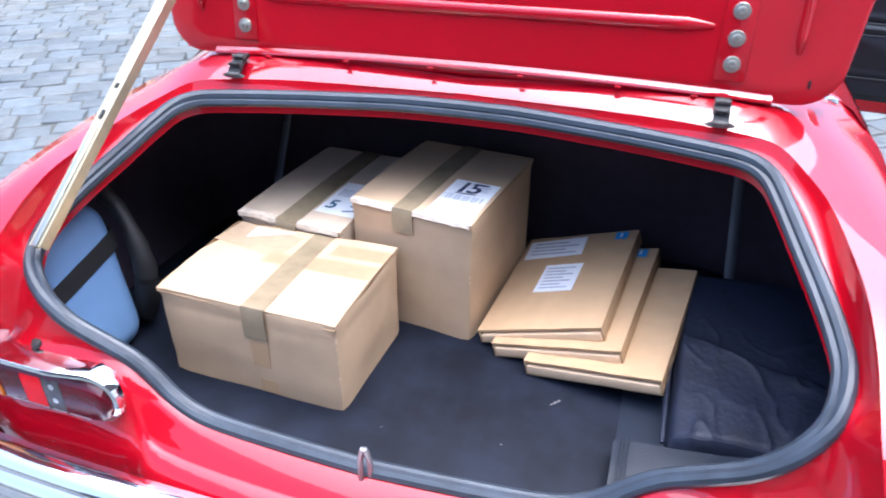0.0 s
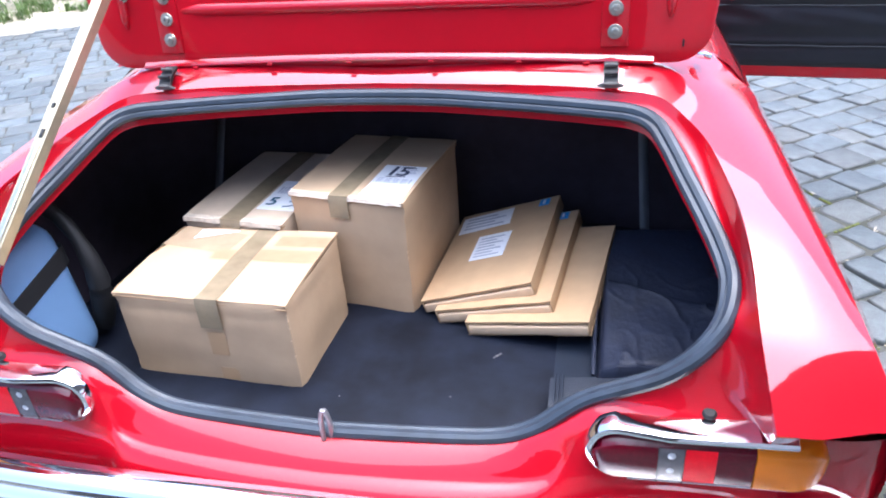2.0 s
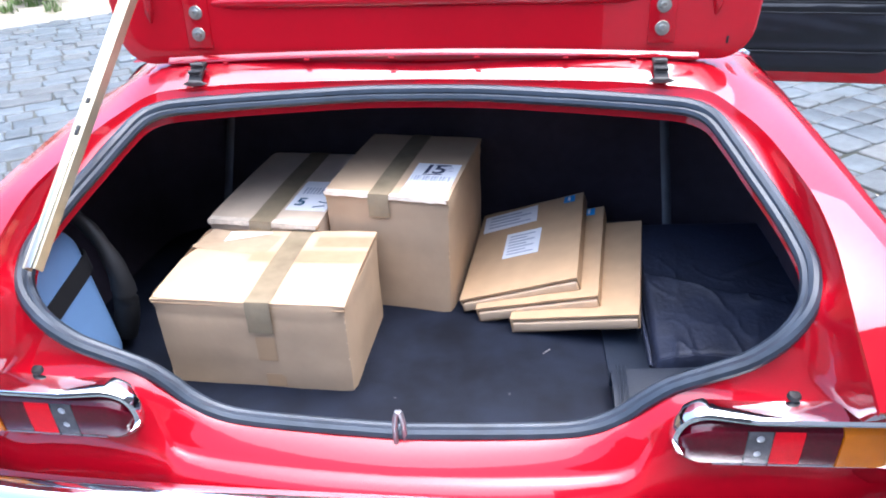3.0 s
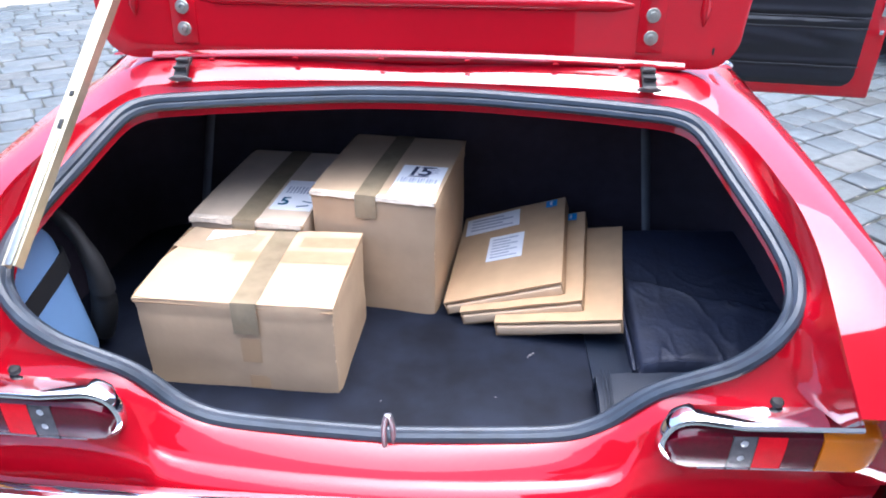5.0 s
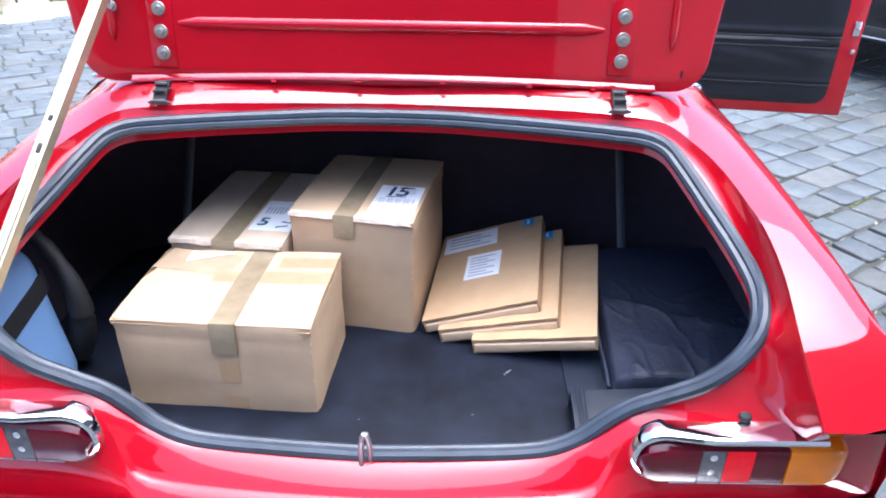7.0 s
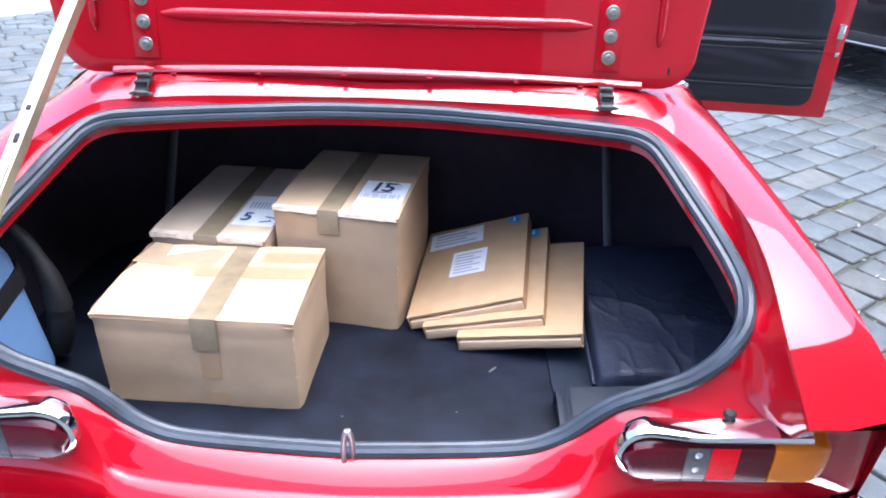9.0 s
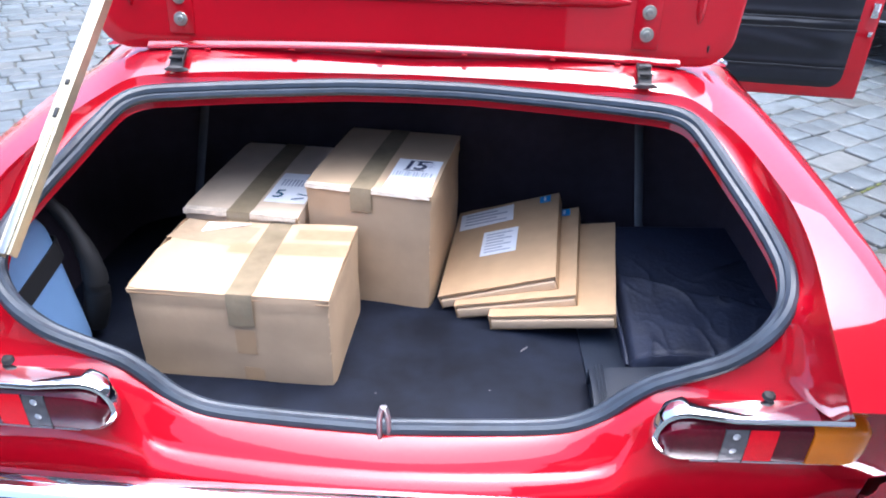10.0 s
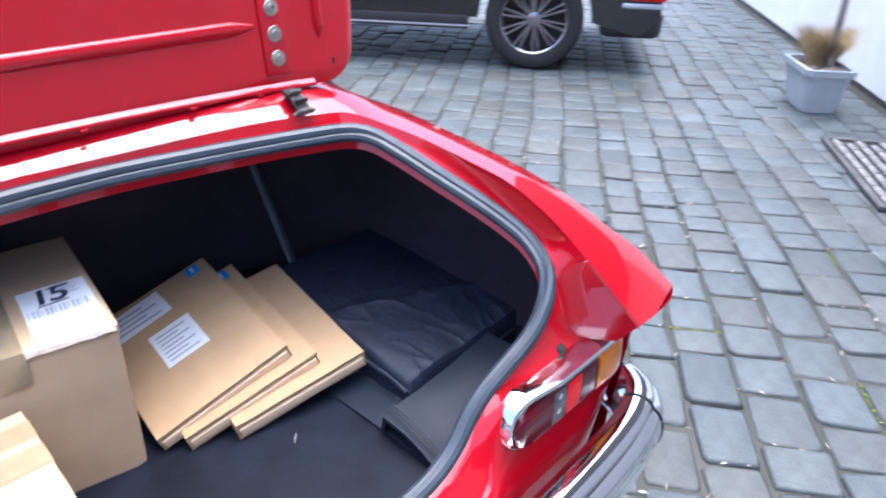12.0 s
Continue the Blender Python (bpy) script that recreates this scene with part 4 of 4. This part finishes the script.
sheet = thing("folded_sheet", pose(0, 0, 0), "folded dark grey vinyl sheet lying under the bag", "sheet")
bm = bmesh.new()
rows = []
for i in range(13):
    x = .328 + .27 * i / 12
    row = []
    for k in range(15):
        y = .045 + .44 * k / 14
        z = .505 + .003 * noise.noise((x * 9, y * 9, 1)) + .02 * max(0, (x - .5) / .1) * max(0, 1 - y / .3)
        row.append((x + .008 * noise.noise((y * 6, 0, 2)), y, z))
    rows.append(row)
add_grid(bm, rows)
solid(bm, .006)
part("base_layer", bm, SHEET, sheet)
bm = bmesh.new()
rows = []
for i in range(13):
    u = i / 12
    x = .324 + .26 * u
    row = []
    for k in range(9):
        v = k / 8
        y = .040 + .104 * v + .012 * u
        z = .514 + .026 * v ** .8 + .004 * math.sin(math.pi * v) + .036 * u ** 2 * (1 - .4 * v) + .003 * noise.noise((x * 20, y * 20, 4))
        row.append((x, y, z))
    row.append((x, .15 + .012 * u, .506 + .03 * u ** 2))
    rows.append(row)
add_grid(bm, rows)
solid(bm, .007)
flap = part("folded_edge", bm, SHEET, sheet, "rolled front edge of the sheet")
for x in (.333, .339, .345):
    bm = tube(bmesh.new(), [(x, .044 + .10 * k / 8, .5225 + .026 * (k / 8) ** .8 + .004 * math.sin(math.pi * k / 8)) for k in range(9)], .0012, 5)
    part("stitching", bm, SHEET, flap)

can = thing("cool_bag", pose(-.618, .122, .500, 0, 0, -6), "light blue cool bag with a black strap", "cool bag")


def lean(bm):
    for v in bm.verts:
        v.co.x -= .24 * (v.co.z - .14)
        v.co.y += .10 * (v.co.z - .14)
    return bm


part("body", lean(box(bmesh.new(), (.115, .19, .262), (0, 0, .131), .045, 7)), BLUE, can)
bm = bmesh.new()
ring = []
for sxx, syy, a0 in ((1, -1, -90), (1, 1, 0), (-1, 1, 90), (-1, -1, 180)):
    for k in range(7):
        a = radians(a0 + 90 * k / 6)
        ring.append((sxx * .0275 + .032 * math.cos(a), syy * .065 + .032 * math.sin(a)))
add_grid(bm, [[(x, y, .155 + .25 * y + .35 * x + dz) for x, y in ring] for dz in (-.016, .016)], close=True)
solid(bm, .003)
part("strap", lean(bm), BLACK_TRIM, can, "black webbing strap")
bm = tube(bmesh.new(), cr([(.030, .115, .03), (.066, .108, .10), (.080, .105, .17), (.060, .105, .245), (.0, .10, .285), (-.09, .06, .290)], 24), lambda u: .018 + .004 * math.sin(9 * u) + .006 * noise.noise((u * 9, 2, 1)), 12)
part("carrying_handle", lean(bm), BLACK_TRIM, can, "padded dark handle")

# ---- ground and setts ----
U, V = Vector((math.cos(radians(35)), math.sin(radians(35)), 0)), Vector((-math.sin(radians(35)), math.cos(radians(35)), 0))


def uv(u, v, z=0.0):
    p = U * u + V * v
    return Vector((p.x, p.y, z))


bm = bmesh.new()
bm.faces.new([bm.verts.new(p) for p in ((-400, -400, -.010), (400, -400, -.010), (400, 400, -.010), (-400, 400, -.010))])
tagged(link_mesh("ground", bm, JOINT), "dark earth and moss between the setts", "ground", kind="structure")
rng = random.Random(4)


def sett(l, w):
    """Corner-cut, slightly domed stone: rings and crown, centred, top at 0."""
    c = min(l, w) * rng.uniform(.04, .11)
    base = [(-l / 2 + c, -w / 2), (l / 2 - c, -w / 2), (l / 2, -w / 2 + c), (l / 2, w / 2 - c), (l / 2 - c, w / 2), (-l / 2 + c, w / 2), (-l / 2, w / 2 - c), (-l / 2, -w / 2 + c)]
    base = [(x + rng.uniform(-.005, .004) * (1 if x > 0 else -1), y + rng.uniform(-.005, .003) * (1 if y > 0 else -1)) for x, y in base]
    return [(x, y, -.04) for x, y in base] + [(x * .99, y * .99, -.011) for x, y in base] + [(x * .962, y * .958, -.0035) for x, y in base] + [(x * .86, y * .85, rng.uniform(-.0018, -.0002)) for x, y in base] + [(rng.uniform(-.015, .015), rng.uniform(-.015, .015), -.0006)]


FACES = [(i, (i + 1) % 8, 8 + (i + 1) % 8, 8 + i) for i in range(8)] + [(8 + i, 8 + (i + 1) % 8, 16 + (i + 1) % 8, 16 + i) for i in range(8)] + [(16 + i, 16 + (i + 1) % 8, 24 + (i + 1) % 8, 24 + i) for i in range(8)] + [(24 + i, 24 + (i + 1) % 8, 32) for i in range(8)]
verts, faces, near = [], [], []
v = -2.36
while v < 6.7:
    w = rng.uniform(.140, .190)
    u = -8 + rng.uniform(0, .2)
    while u < 10.5:
        l = rng.uniform(.125, .225) if rng.random() > .06 else rng.uniform(.24, .32)
        c = uv(u + l / 2, v + w / 2 + .03 * noise.noise((u * .7, v * .35, 2)))
        spec = (l - .004, w - .004, c, 35 + rng.uniform(-4, 4), rng.uniform(-.007, .005), rng.uniform(-1.2, 1.2), rng.uniform(-1.2, 1.2))
        if .78 < c.x < 2.75 and -.5 < c.y < 2.1 and len(near) < 300:
            near.append(spec)
        else:
            m = pose(c.x, c.y, spec[4], spec[5], spec[6], spec[3])
            o = len(verts)
            verts += [tuple(m @ Vector(p)) for p in sett(spec[0], spec[1])]
            faces += [tuple(o + k for k in f) for f in FACES]
        u += l
    v += w
me = bpy.data.meshes.new("pavement")
me.from_pydata(verts, [], faces)
me.polygons.foreach_set("use_smooth", [True] * len(me.polygons))
me.materials.append(STONE)
pavement = tagged(new("pavement", me), "grey-blue stone setts laid in courses", "pavement", kind="structure")

# ---- house wall, planter, mat ----
bm = box(bmesh.new(), (9.0, .30, 1.9), (6.7, -.15, .95 + .04))
ob = tagged(link_mesh("wall_house", bm, PLASTER, smooth=False), "white rendered house wall", "wall", kind="structure")
wall_m = Matrix.Translation(uv(0, -2.42)) @ pose(0, 0, 0, 0, 0, 35)
ob.matrix_basis = wall_m
bm = box(bmesh.new(), (12.1, .30, .06), (5.15, -.165, .02))
ob = tagged(link_mesh("plinth", bm, PLINTH, smooth=False), "dark plinth of the house wall", "plinth", kind="structure")
ob.matrix_basis = wall_m
# unseen, added: mid-grey so the lid and tail reflect it only faintly
bm = box(bmesh.new(), (3.1, .30, 1.9), (.645, -.15, .95 + .04))
ob = tagged(link_mesh("unseen_wall_side", bm, GREY_WALL, smooth=False), "plain grey wall, unseen, added to mute reflections in the red paint", "wall", kind="structure")
ob.matrix_basis = wall_m

# unseen, added: blocks low sky so the wing ends reflect dark
bm = box(bmesh.new(), (12.1, .30, 2.2), (5.15, -.14, 3.04))
ob = tagged(link_mesh("unseen_wall_upper", bm, DARK_WALL, smooth=False), "plain dark wall above the house wall, unseen, added for the wings to reflect", "wall", kind="structure")
ob.matrix_basis = wall_m

# unseen, added: keeps the lid and tail reflecting something dark
bm = box(bmesh.new(), (8.0, .30, 2.1), (-4.91, -.15, 1.03))
ob = tagged(link_mesh("unseen_wall_rear", bm, DARK_WALL, smooth=False), "plain dark wall, unseen, added to darken reflections in the red paint", "wall", kind="structure")
ob.matrix_basis = wall_m

pot = thing("planter", Matrix.Translation(Vector((4.60, .835, 0))) @ pose(0, 0, 0, 0, 0, 38) @ Matrix.Diagonal((.88, .88, .90, 1)), "grey plastic planter trough with dry grass on the setts", "planter")
bm = bmesh.new()
ring = lambda a, b, z: [(x * a, y * b, z) for x, y in ((-.9, -1), (.9, -1), (1, -.8), (1, .8), (.9, 1), (-.9, 1), (-1, .8), (-1, -.8))]
add_grid(bm, [ring(.19, .115, 0), ring(.235, .145, .25), ring(.255, .165, .255), ring(.26, .168, .30), ring(.25, .158, .302), ring(.235, .142, .30), ring(.23, .14, .25)], close=True)
bm.faces.new([bm.verts.new(p) for p in ring(.19, .115, 0)])
part("trough", weld(bm), POT, pot)
bm = bmesh.new()
bm.faces.new([bm.verts.new(p) for p in ring(.232, .141, .27)])
part("soil", bm, SOIL, pot, "dark potting soil")
grass = thing("dry_grass", pot.matrix_basis @ pose(.06, -.02, .27), "clump of dry yellow grass in a planter", "plant")


def blades(n, r, h, spread, rg, width=.004):
    bm = bmesh.new()
    for _ in range(n):
        a, q = rg.uniform(0, 2 * math.pi), r * math.sqrt(rg.random())
        p = Vector((q * math.cos(a), q * math.sin(a), 0))
        d = Vector((math.cos(a), math.sin(a), 0)) * spread * rg.uniform(.2, 1)
        hh = h * rg.uniform(.5, 1)
        s = Vector((-math.sin(a + 1), math.cos(a + 1), 0)) * width
        rows = []
        for k in range(4):
            t = k / 3
            c = p + d * t * t + Vector((0, 0, hh * (t - .25 * t * t)))
            rows.append([c - s * (1 - t * .9), c + s * (1 - t * .9)])
        add_grid(bm, rows)
    return bm


part("blades", blades(1500, .10, .38, .17, random.Random(2)), DRY, grass)
stem = thing("small_tree", pot.matrix_basis @ pose(-.03, -.05, .27), "bare grey stem growing in a planter", "tree")
bm = tube(bmesh.new(), cr([(0, 0, 0), (.01, 0, .2), (-.01, .01, .45), (.02, 0, .8)], 12), lambda u: .030 - .012 * u, 8)
part("trunk", bm, BARK, stem)
bm = bmesh.new()
rg = random.Random(5)
for _ in range(130):
    x, y = rg.uniform(-.20, .0), rg.uniform(-.11, .11)
    bmesh.ops.create_icosphere(bm, subdivisions=1, radius=rg.uniform(.008, .018), matrix=pose(x, y, .275, rg.uniform(0, 90), 0, 0) @ Matrix.Diagonal((1, rg.uniform(.6, 1), .6, 1)))
tagged(part("pebbles", bm, PEBBLE, pot, "brown pebbles on the soil"), kind="stuff")

mat_m = Matrix.Translation(Vector((3.13, .04, .004))) @ pose(0, 0, 0, 0, 0, 32)
mat = thing("scraper_mat", mat_m, "dark door mat with pale worn bars on the setts", "door mat")
bm = bmesh.new()
for size, ctr in (((.96, .03, .022), (.48, -.015, .011)), ((.96, .03, .022), (.48, -.585, .011)), ((.03, .54, .022), (.015, -.30, .011)), ((.03, .54, .022), (.945, -.30, .011))):
    box(bm, size, ctr, .004)
part("frame", bm, IRON, mat)
bm = box(bmesh.new(), (.90, .54, .008), (.48, -.30, .006))
part("backing", bm, ALLOY_DARK, mat)
bm = box(bmesh.new(), (.098, .034, .014), (0, 0, .007), .005)
src = part("block", bm, GRIT, mat)
src.matrix_basis = pose(.09, -.06, .009)
for i in range(8):
    for j in range(9):
        if (i or j) and (i < 7 or j % 2 == 0):
            ob = new("block", src.data)
            ob.parent = mat
            ob.matrix_basis = pose(.09 + .112 * i + (.056 if j % 2 else 0), -.06 - .060 * j, .009)


# ---- dark car across the yard ----
suv = thing("parked_car", pose(3.98, 2.588, 0, 0, 0, 124.8), "dark grey estate car parked on the setts", "car")


def side_outline(x0, x1, z0, z1, wheels, r):
    pts = []
    pts.append((x0, z0 + .12))
    pts.append((x0 + .12, z0))
    for wx in wheels:
        for k in range(17):
            a = math.pi - math.pi * k / 16
            x, z = wx + r * math.cos(a), .35 + r * math.sin(a)
            pts.append((x, max(z, z0)))
    pts += [(x1 - .12, z0), (x1, z0 + .2), (x1, .62), (x1 - .1, .80), (2.3, .98), (x0 + .02, 1.02), (x0, .7)]
    return pts


ol = side_outline(-.86, 3.62, .27, .9, (0, 2.68), .40)
for y0, y1 in ((-.005, -.12), (-1.70, -1.82)):
    bm = bmesh.new()
    f = bm.faces.new([bm.verts.new((x, y0, z)) for x, z in ol])
    g = bmesh.ops.extrude_face_region(bm, geom=[f])
    bmesh.ops.translate(bm, verts=[q for q in g["geom"] if isinstance(q, bmesh.types.BMVert)], vec=(0, y1 - y0, 0))
    bmesh.ops.triangulate(bm, faces=[q for q in bm.faces if len(q.verts) > 8])
    part("side_panel", bm, SUV_PAINT, suv)
bm = box(bmesh.new(), (4.3, 1.60, .50), (1.38, -.91, .74), .05)
part("body", bm, SUV_PAINT, suv)
bm = bmesh.new()
add_grid(bm, [[(x, y, z) for x, y, z in r] for r in (
    [(-.80, -.08, 1.0), (2.3, -.08, .97), (2.3, -1.74, .97), (-.80, -1.74, 1.0)], [(-.55, -.20, 1.50), (1.55, -.20, 1.50), (1.55, -1.62, 1.50), (-.55, -1.62, 1.50)], [(-.45, -.28, 1.56), (1.40, -.28, 1.56), (1.40, -1.54, 1.56), (-.45, -1.54, 1.56)])], close=True)
bm.faces.new([bm.verts.new(p) for p in ((-.45, -.28, 1.56), (1.40, -.28, 1.56), (1.40, -1.54, 1.56), (-.45, -1.54, 1.56))])
part("greenhouse", weld(bm), GLASS, suv)
bm = box(bmesh.new(), (1.75, .03, .09), (1.34, .005, .315), .012)
part("sill", bm, PLASTIC, suv, "grey plastic sill")
bm = box(bmesh.new(), (1.75, .012, .012), (1.34, .022, .292), .004)
part("sill_trim", bm, SILVER, suv)
bm = box(bmesh.new(), (.42, 1.80, .20), (-.68, -.91, .35), .06, 4)
part("rear_bumper", bm, PLASTIC, suv, "dark grey rear bumper")
bm = box(bmesh.new(), (.30, 1.82, .060), (-.735, -.91, .475), .028, 4)
part("bumper_band", bm, SILVER, suv, "silver band of the bumper")
bm = box(bmesh.new(), (.24, .07, .14), (-.77, -.012, .580), .02, 3)
part("rear_lamp", bm, LENS_BRIGHT, suv, "red rear lamp")
for wx in (0, 2.68):
    for wy, s in ((-.02, 1), (-1.80, -1)):
        bm = lathe(bmesh.new(), [(.24, .0), (.262, .006), (.31, .012), (.338, .0), (.35, -.03), (.35, -.17), (.33, -.20), (.24, -.20)], 48, "y")
        for q in bm.verts:
            q.co.y *= s
        ty = part("tyre", bm, TYRE, suv)
        ty.matrix_basis = pose(wx, wy, .35)
        bm = lathe(bmesh.new(), [(.240, -.10), (.243, -.01), (.237, .004), (.228, -.004), (.222, -.10)], 48, "y")
        for q in bm.verts:
            q.co.y *= s
        part("rim", bm, ALLOY, ty, "polished alloy rim")
        bm = lathe(bmesh.new(), [(.0001, -.09), (.23, -.09)], 32, "y")
        for q in bm.verts:
            q.co.y *= s
        part("rim_back", bm, ALLOY_DARK, ty)
        for k in range(20):
            a = 2 * math.pi * (k // 2) / 10 + (.10 if k % 2 else -.10) + .2
            bm = bmesh.new()
            rows = []
            for q in range(5):
                r = .035 + .20 * q / 4
                wd = .012 - .001 * q / 4
                ce = Vector((math.cos(a) * r, 0, math.sin(a) * r))
                sd = Vector((-math.sin(a), 0, math.cos(a))) * wd
                yy = s * (-.022 + .012 * q / 4)
                rows.append([ce - sd + Vector((0, yy - s * .02, 0)), ce - sd * .6 + Vector((0, yy, 0)), ce + sd * .6 + Vector((0, yy, 0)), ce + sd + Vector((0, yy - s * .02, 0))])
            add_grid(bm, rows)
            part("spoke", bm, ALLOY, ty)
        bm = lathe(bmesh.new(), [(.0001, -.012), (.03, -.012), (.048, -.022), (.05, -.05)], 24, "y")
        for q in bm.verts:
            q.co.y *= s
        part("hub", bm, ALLOY, ty)

# ---- planted bed across the yard ----
bm = bmesh.new()
rows = []
for i in range(41):
    u = -9 + 14 * i / 40
    rows.append([uv(u, 6.72 + .12 * noise.noise((u * .8, 0, 0)) + .9 * k / 8 * (1 if k < 8 else 3), .012 + .05 * min(k, 4) / 4 + .03 * noise.noise((u * 1.5, k * .6, 3)) - (.06 if k == 0 else 0)) for k in range(9)])
add_grid(bm, rows)
tagged(link_mesh("planted_bed", bm, SAND), "sandy soil bed along the paved yard", "bed", kind="structure")
bm = bmesh.new()
rg = random.Random(8)
for _ in range(160):
    u, q = rg.uniform(-5.5, 1.5), rg.random()
    base = uv(u, 6.95 + 1.5 * q, .04)
    h = rg.uniform(.08, .22)
    for _ in range(28):
        a = rg.uniform(0, 2 * math.pi)
        d = Vector((math.cos(a), math.sin(a), 0)) * rg.uniform(.02, .12)
        s = Vector((-math.sin(a), math.cos(a), 0)) * .006
        o = base + Vector((rg.uniform(-.06, .06), rg.uniform(-.06, .06), 0))
        hh = h * rg.uniform(.6, 1.1)
        add_grid(bm, [[o - s, o + s], [o + d * .35 - s * .8 + Vector((0, 0, hh * .7)), o + d * .35 + s * .8 + Vector((0, 0, hh * .7))], [o + d + Vector((0, 0, hh)), o + d + s * .1 + Vector((0, 0, hh))]])
tagged(link_mesh("grass", bm, GREEN, smooth=False), "tufts of green grass in the bed", "grass", kind="stuff")


def shrub(u, v, r, h, seed):
    rg = random.Random(seed)
    c = thing("shrub", Matrix.Translation(uv(u, v, .04)), "low green shrub in the sandy bed", "shrub", "shrubs in the bed")
    bm = bmesh.new()
    tips = []
    for k in range(9):
        a = 2 * math.pi * k / 9 + rg.uniform(-.3, .3)
        tip = Vector((math.cos(a) * r * rg.uniform(.4, .9), math.sin(a) * r * rg.uniform(.4, .9), h * rg.uniform(.5, 1)))
        tube(bm, cr([(0, 0, 0), tip * .5 + Vector((0, 0, h * .1)), tip], 6), lambda t: .012 - .008 * t, 5)
        tips += [tip * .5, tip * .75, tip]
    part("branches", bm, BARK, c)
    bm = bmesh.new()
    for _ in range(1100):
        t = rg.choice(tips)
        o = t + Vector((rg.gauss(0, r * .2), rg.gauss(0, r * .2), rg.gauss(0, h * .16)))
        o.z = max(o.z, .02)
        q = Euler((rg.uniform(-1, 1), rg.uniform(-1, 1), rg.uniform(0, 6.3))).to_matrix()
        l, w = rg.uniform(.03, .06), rg.uniform(.012, .02)
        bm.faces.new([bm.verts.new(o + q @ Vector(p)) for p in ((0, 0, 0), (l * .5, w, .006), (l, 0, 0), (l * .5, -w, .006))])
    tagged(part("leaves", bm, GREEN, c, smooth=False), kind="stuff")


for k, (u, v, r, h) in enumerate(((-.2, 7.5, .40, .6), (-1.4, 7.9, .5, .7), (1.0, 7.7, .5, .7), (-3.0, 7.8, .45, .6))):
    shrub(u, v, r, h, 30 + k)
bm = box(bmesh.new(), (18, .3, 3.2), (-1, 0, 1.6))
ob = tagged(link_mesh("wall_yard", bm, PLASTER, smooth=False), "plain rendered wall behind the bed", "wall", kind="structure")
ob.matrix_basis = Matrix.Translation(uv(0, 9.9)) @ pose(0, 0, 0, 0, 0, 35)

# ---- single setts beside the car ----
shapes = []
for k in range(10):
    me = bpy.data.meshes.new("sett")
    me.from_pydata([(p[0] / .16, p[1] / .14, p[2]) for p in sett(.16, .14)], [], FACES)
    me.polygons.foreach_set("use_smooth", [True] * len(me.polygons))
    me.materials.append(STONE)
    shapes.append(me)
for k, (l, w, c, rz, dz, rx, ry) in enumerate(near):
    ob = new("sett", shapes[k % 10])
    ob.parent = pavement
    ob.matrix_basis = pose(c.x, c.y, dz, rx, ry, rz) @ Matrix.Diagonal((l, w, 1, 1))

# ---- dry litter and moss in the joints ----
rg = random.Random(21)
bits, moss = bmesh.new(), bmesh.new()
for k, (l, w, c, rz, dz, rx, ry) in enumerate(near):
    ax, ay = Matrix.Rotation(radians(rz), 3, "Z") @ Vector((1, 0, 0)), Matrix.Rotation(radians(rz), 3, "Z") @ Vector((0, 1, 0))
    for _ in range(rg.choice((0, 1, 2, 3, 4))):
        e = rg.random()
        p = c + (ax * (l / 2 + .003) + ay * rg.uniform(-w / 2, w / 2) if e < .5 else ay * (w / 2 + .003) + ax * rg.uniform(-l / 2, l / 2))
        s = rg.uniform(.003, .008)
        m = pose(p.x, p.y, rg.uniform(-.008, .002), rg.uniform(-40, 40), rg.uniform(-40, 40), rg.uniform(0, 360))
        bits.faces.new([bits.verts.new(m @ Vector(q)) for q in ((-s * 2, 0, 0), (0, -s * .55, .001), (s * 2, 0, .002), (0, s * .55, .001))])
    if rg.random() < .07:
        n = 26
        along, half, off = (ax, l / 2, ay * (w / 2 + .003)) if rg.random() < .6 else (ay, w / 2, ax * (l / 2 + .003))
        for _ in range(n):
            p = c + off + along * rg.uniform(-half, half)
            bmesh.ops.create_icosphere(moss, subdivisions=1, radius=rg.uniform(.003, .007), matrix=pose(p.x, p.y, -.008) @ Matrix.Diagonal((1, 1, .9, 1)))
tagged(link_mesh("litter", bits, LITTER, smooth=False), "pale dry petals and leaf bits in the joints", "litter", kind="stuff")
tagged(link_mesh("moss", moss, MOSS), "green moss in the joints of the setts", "moss", kind="stuff")
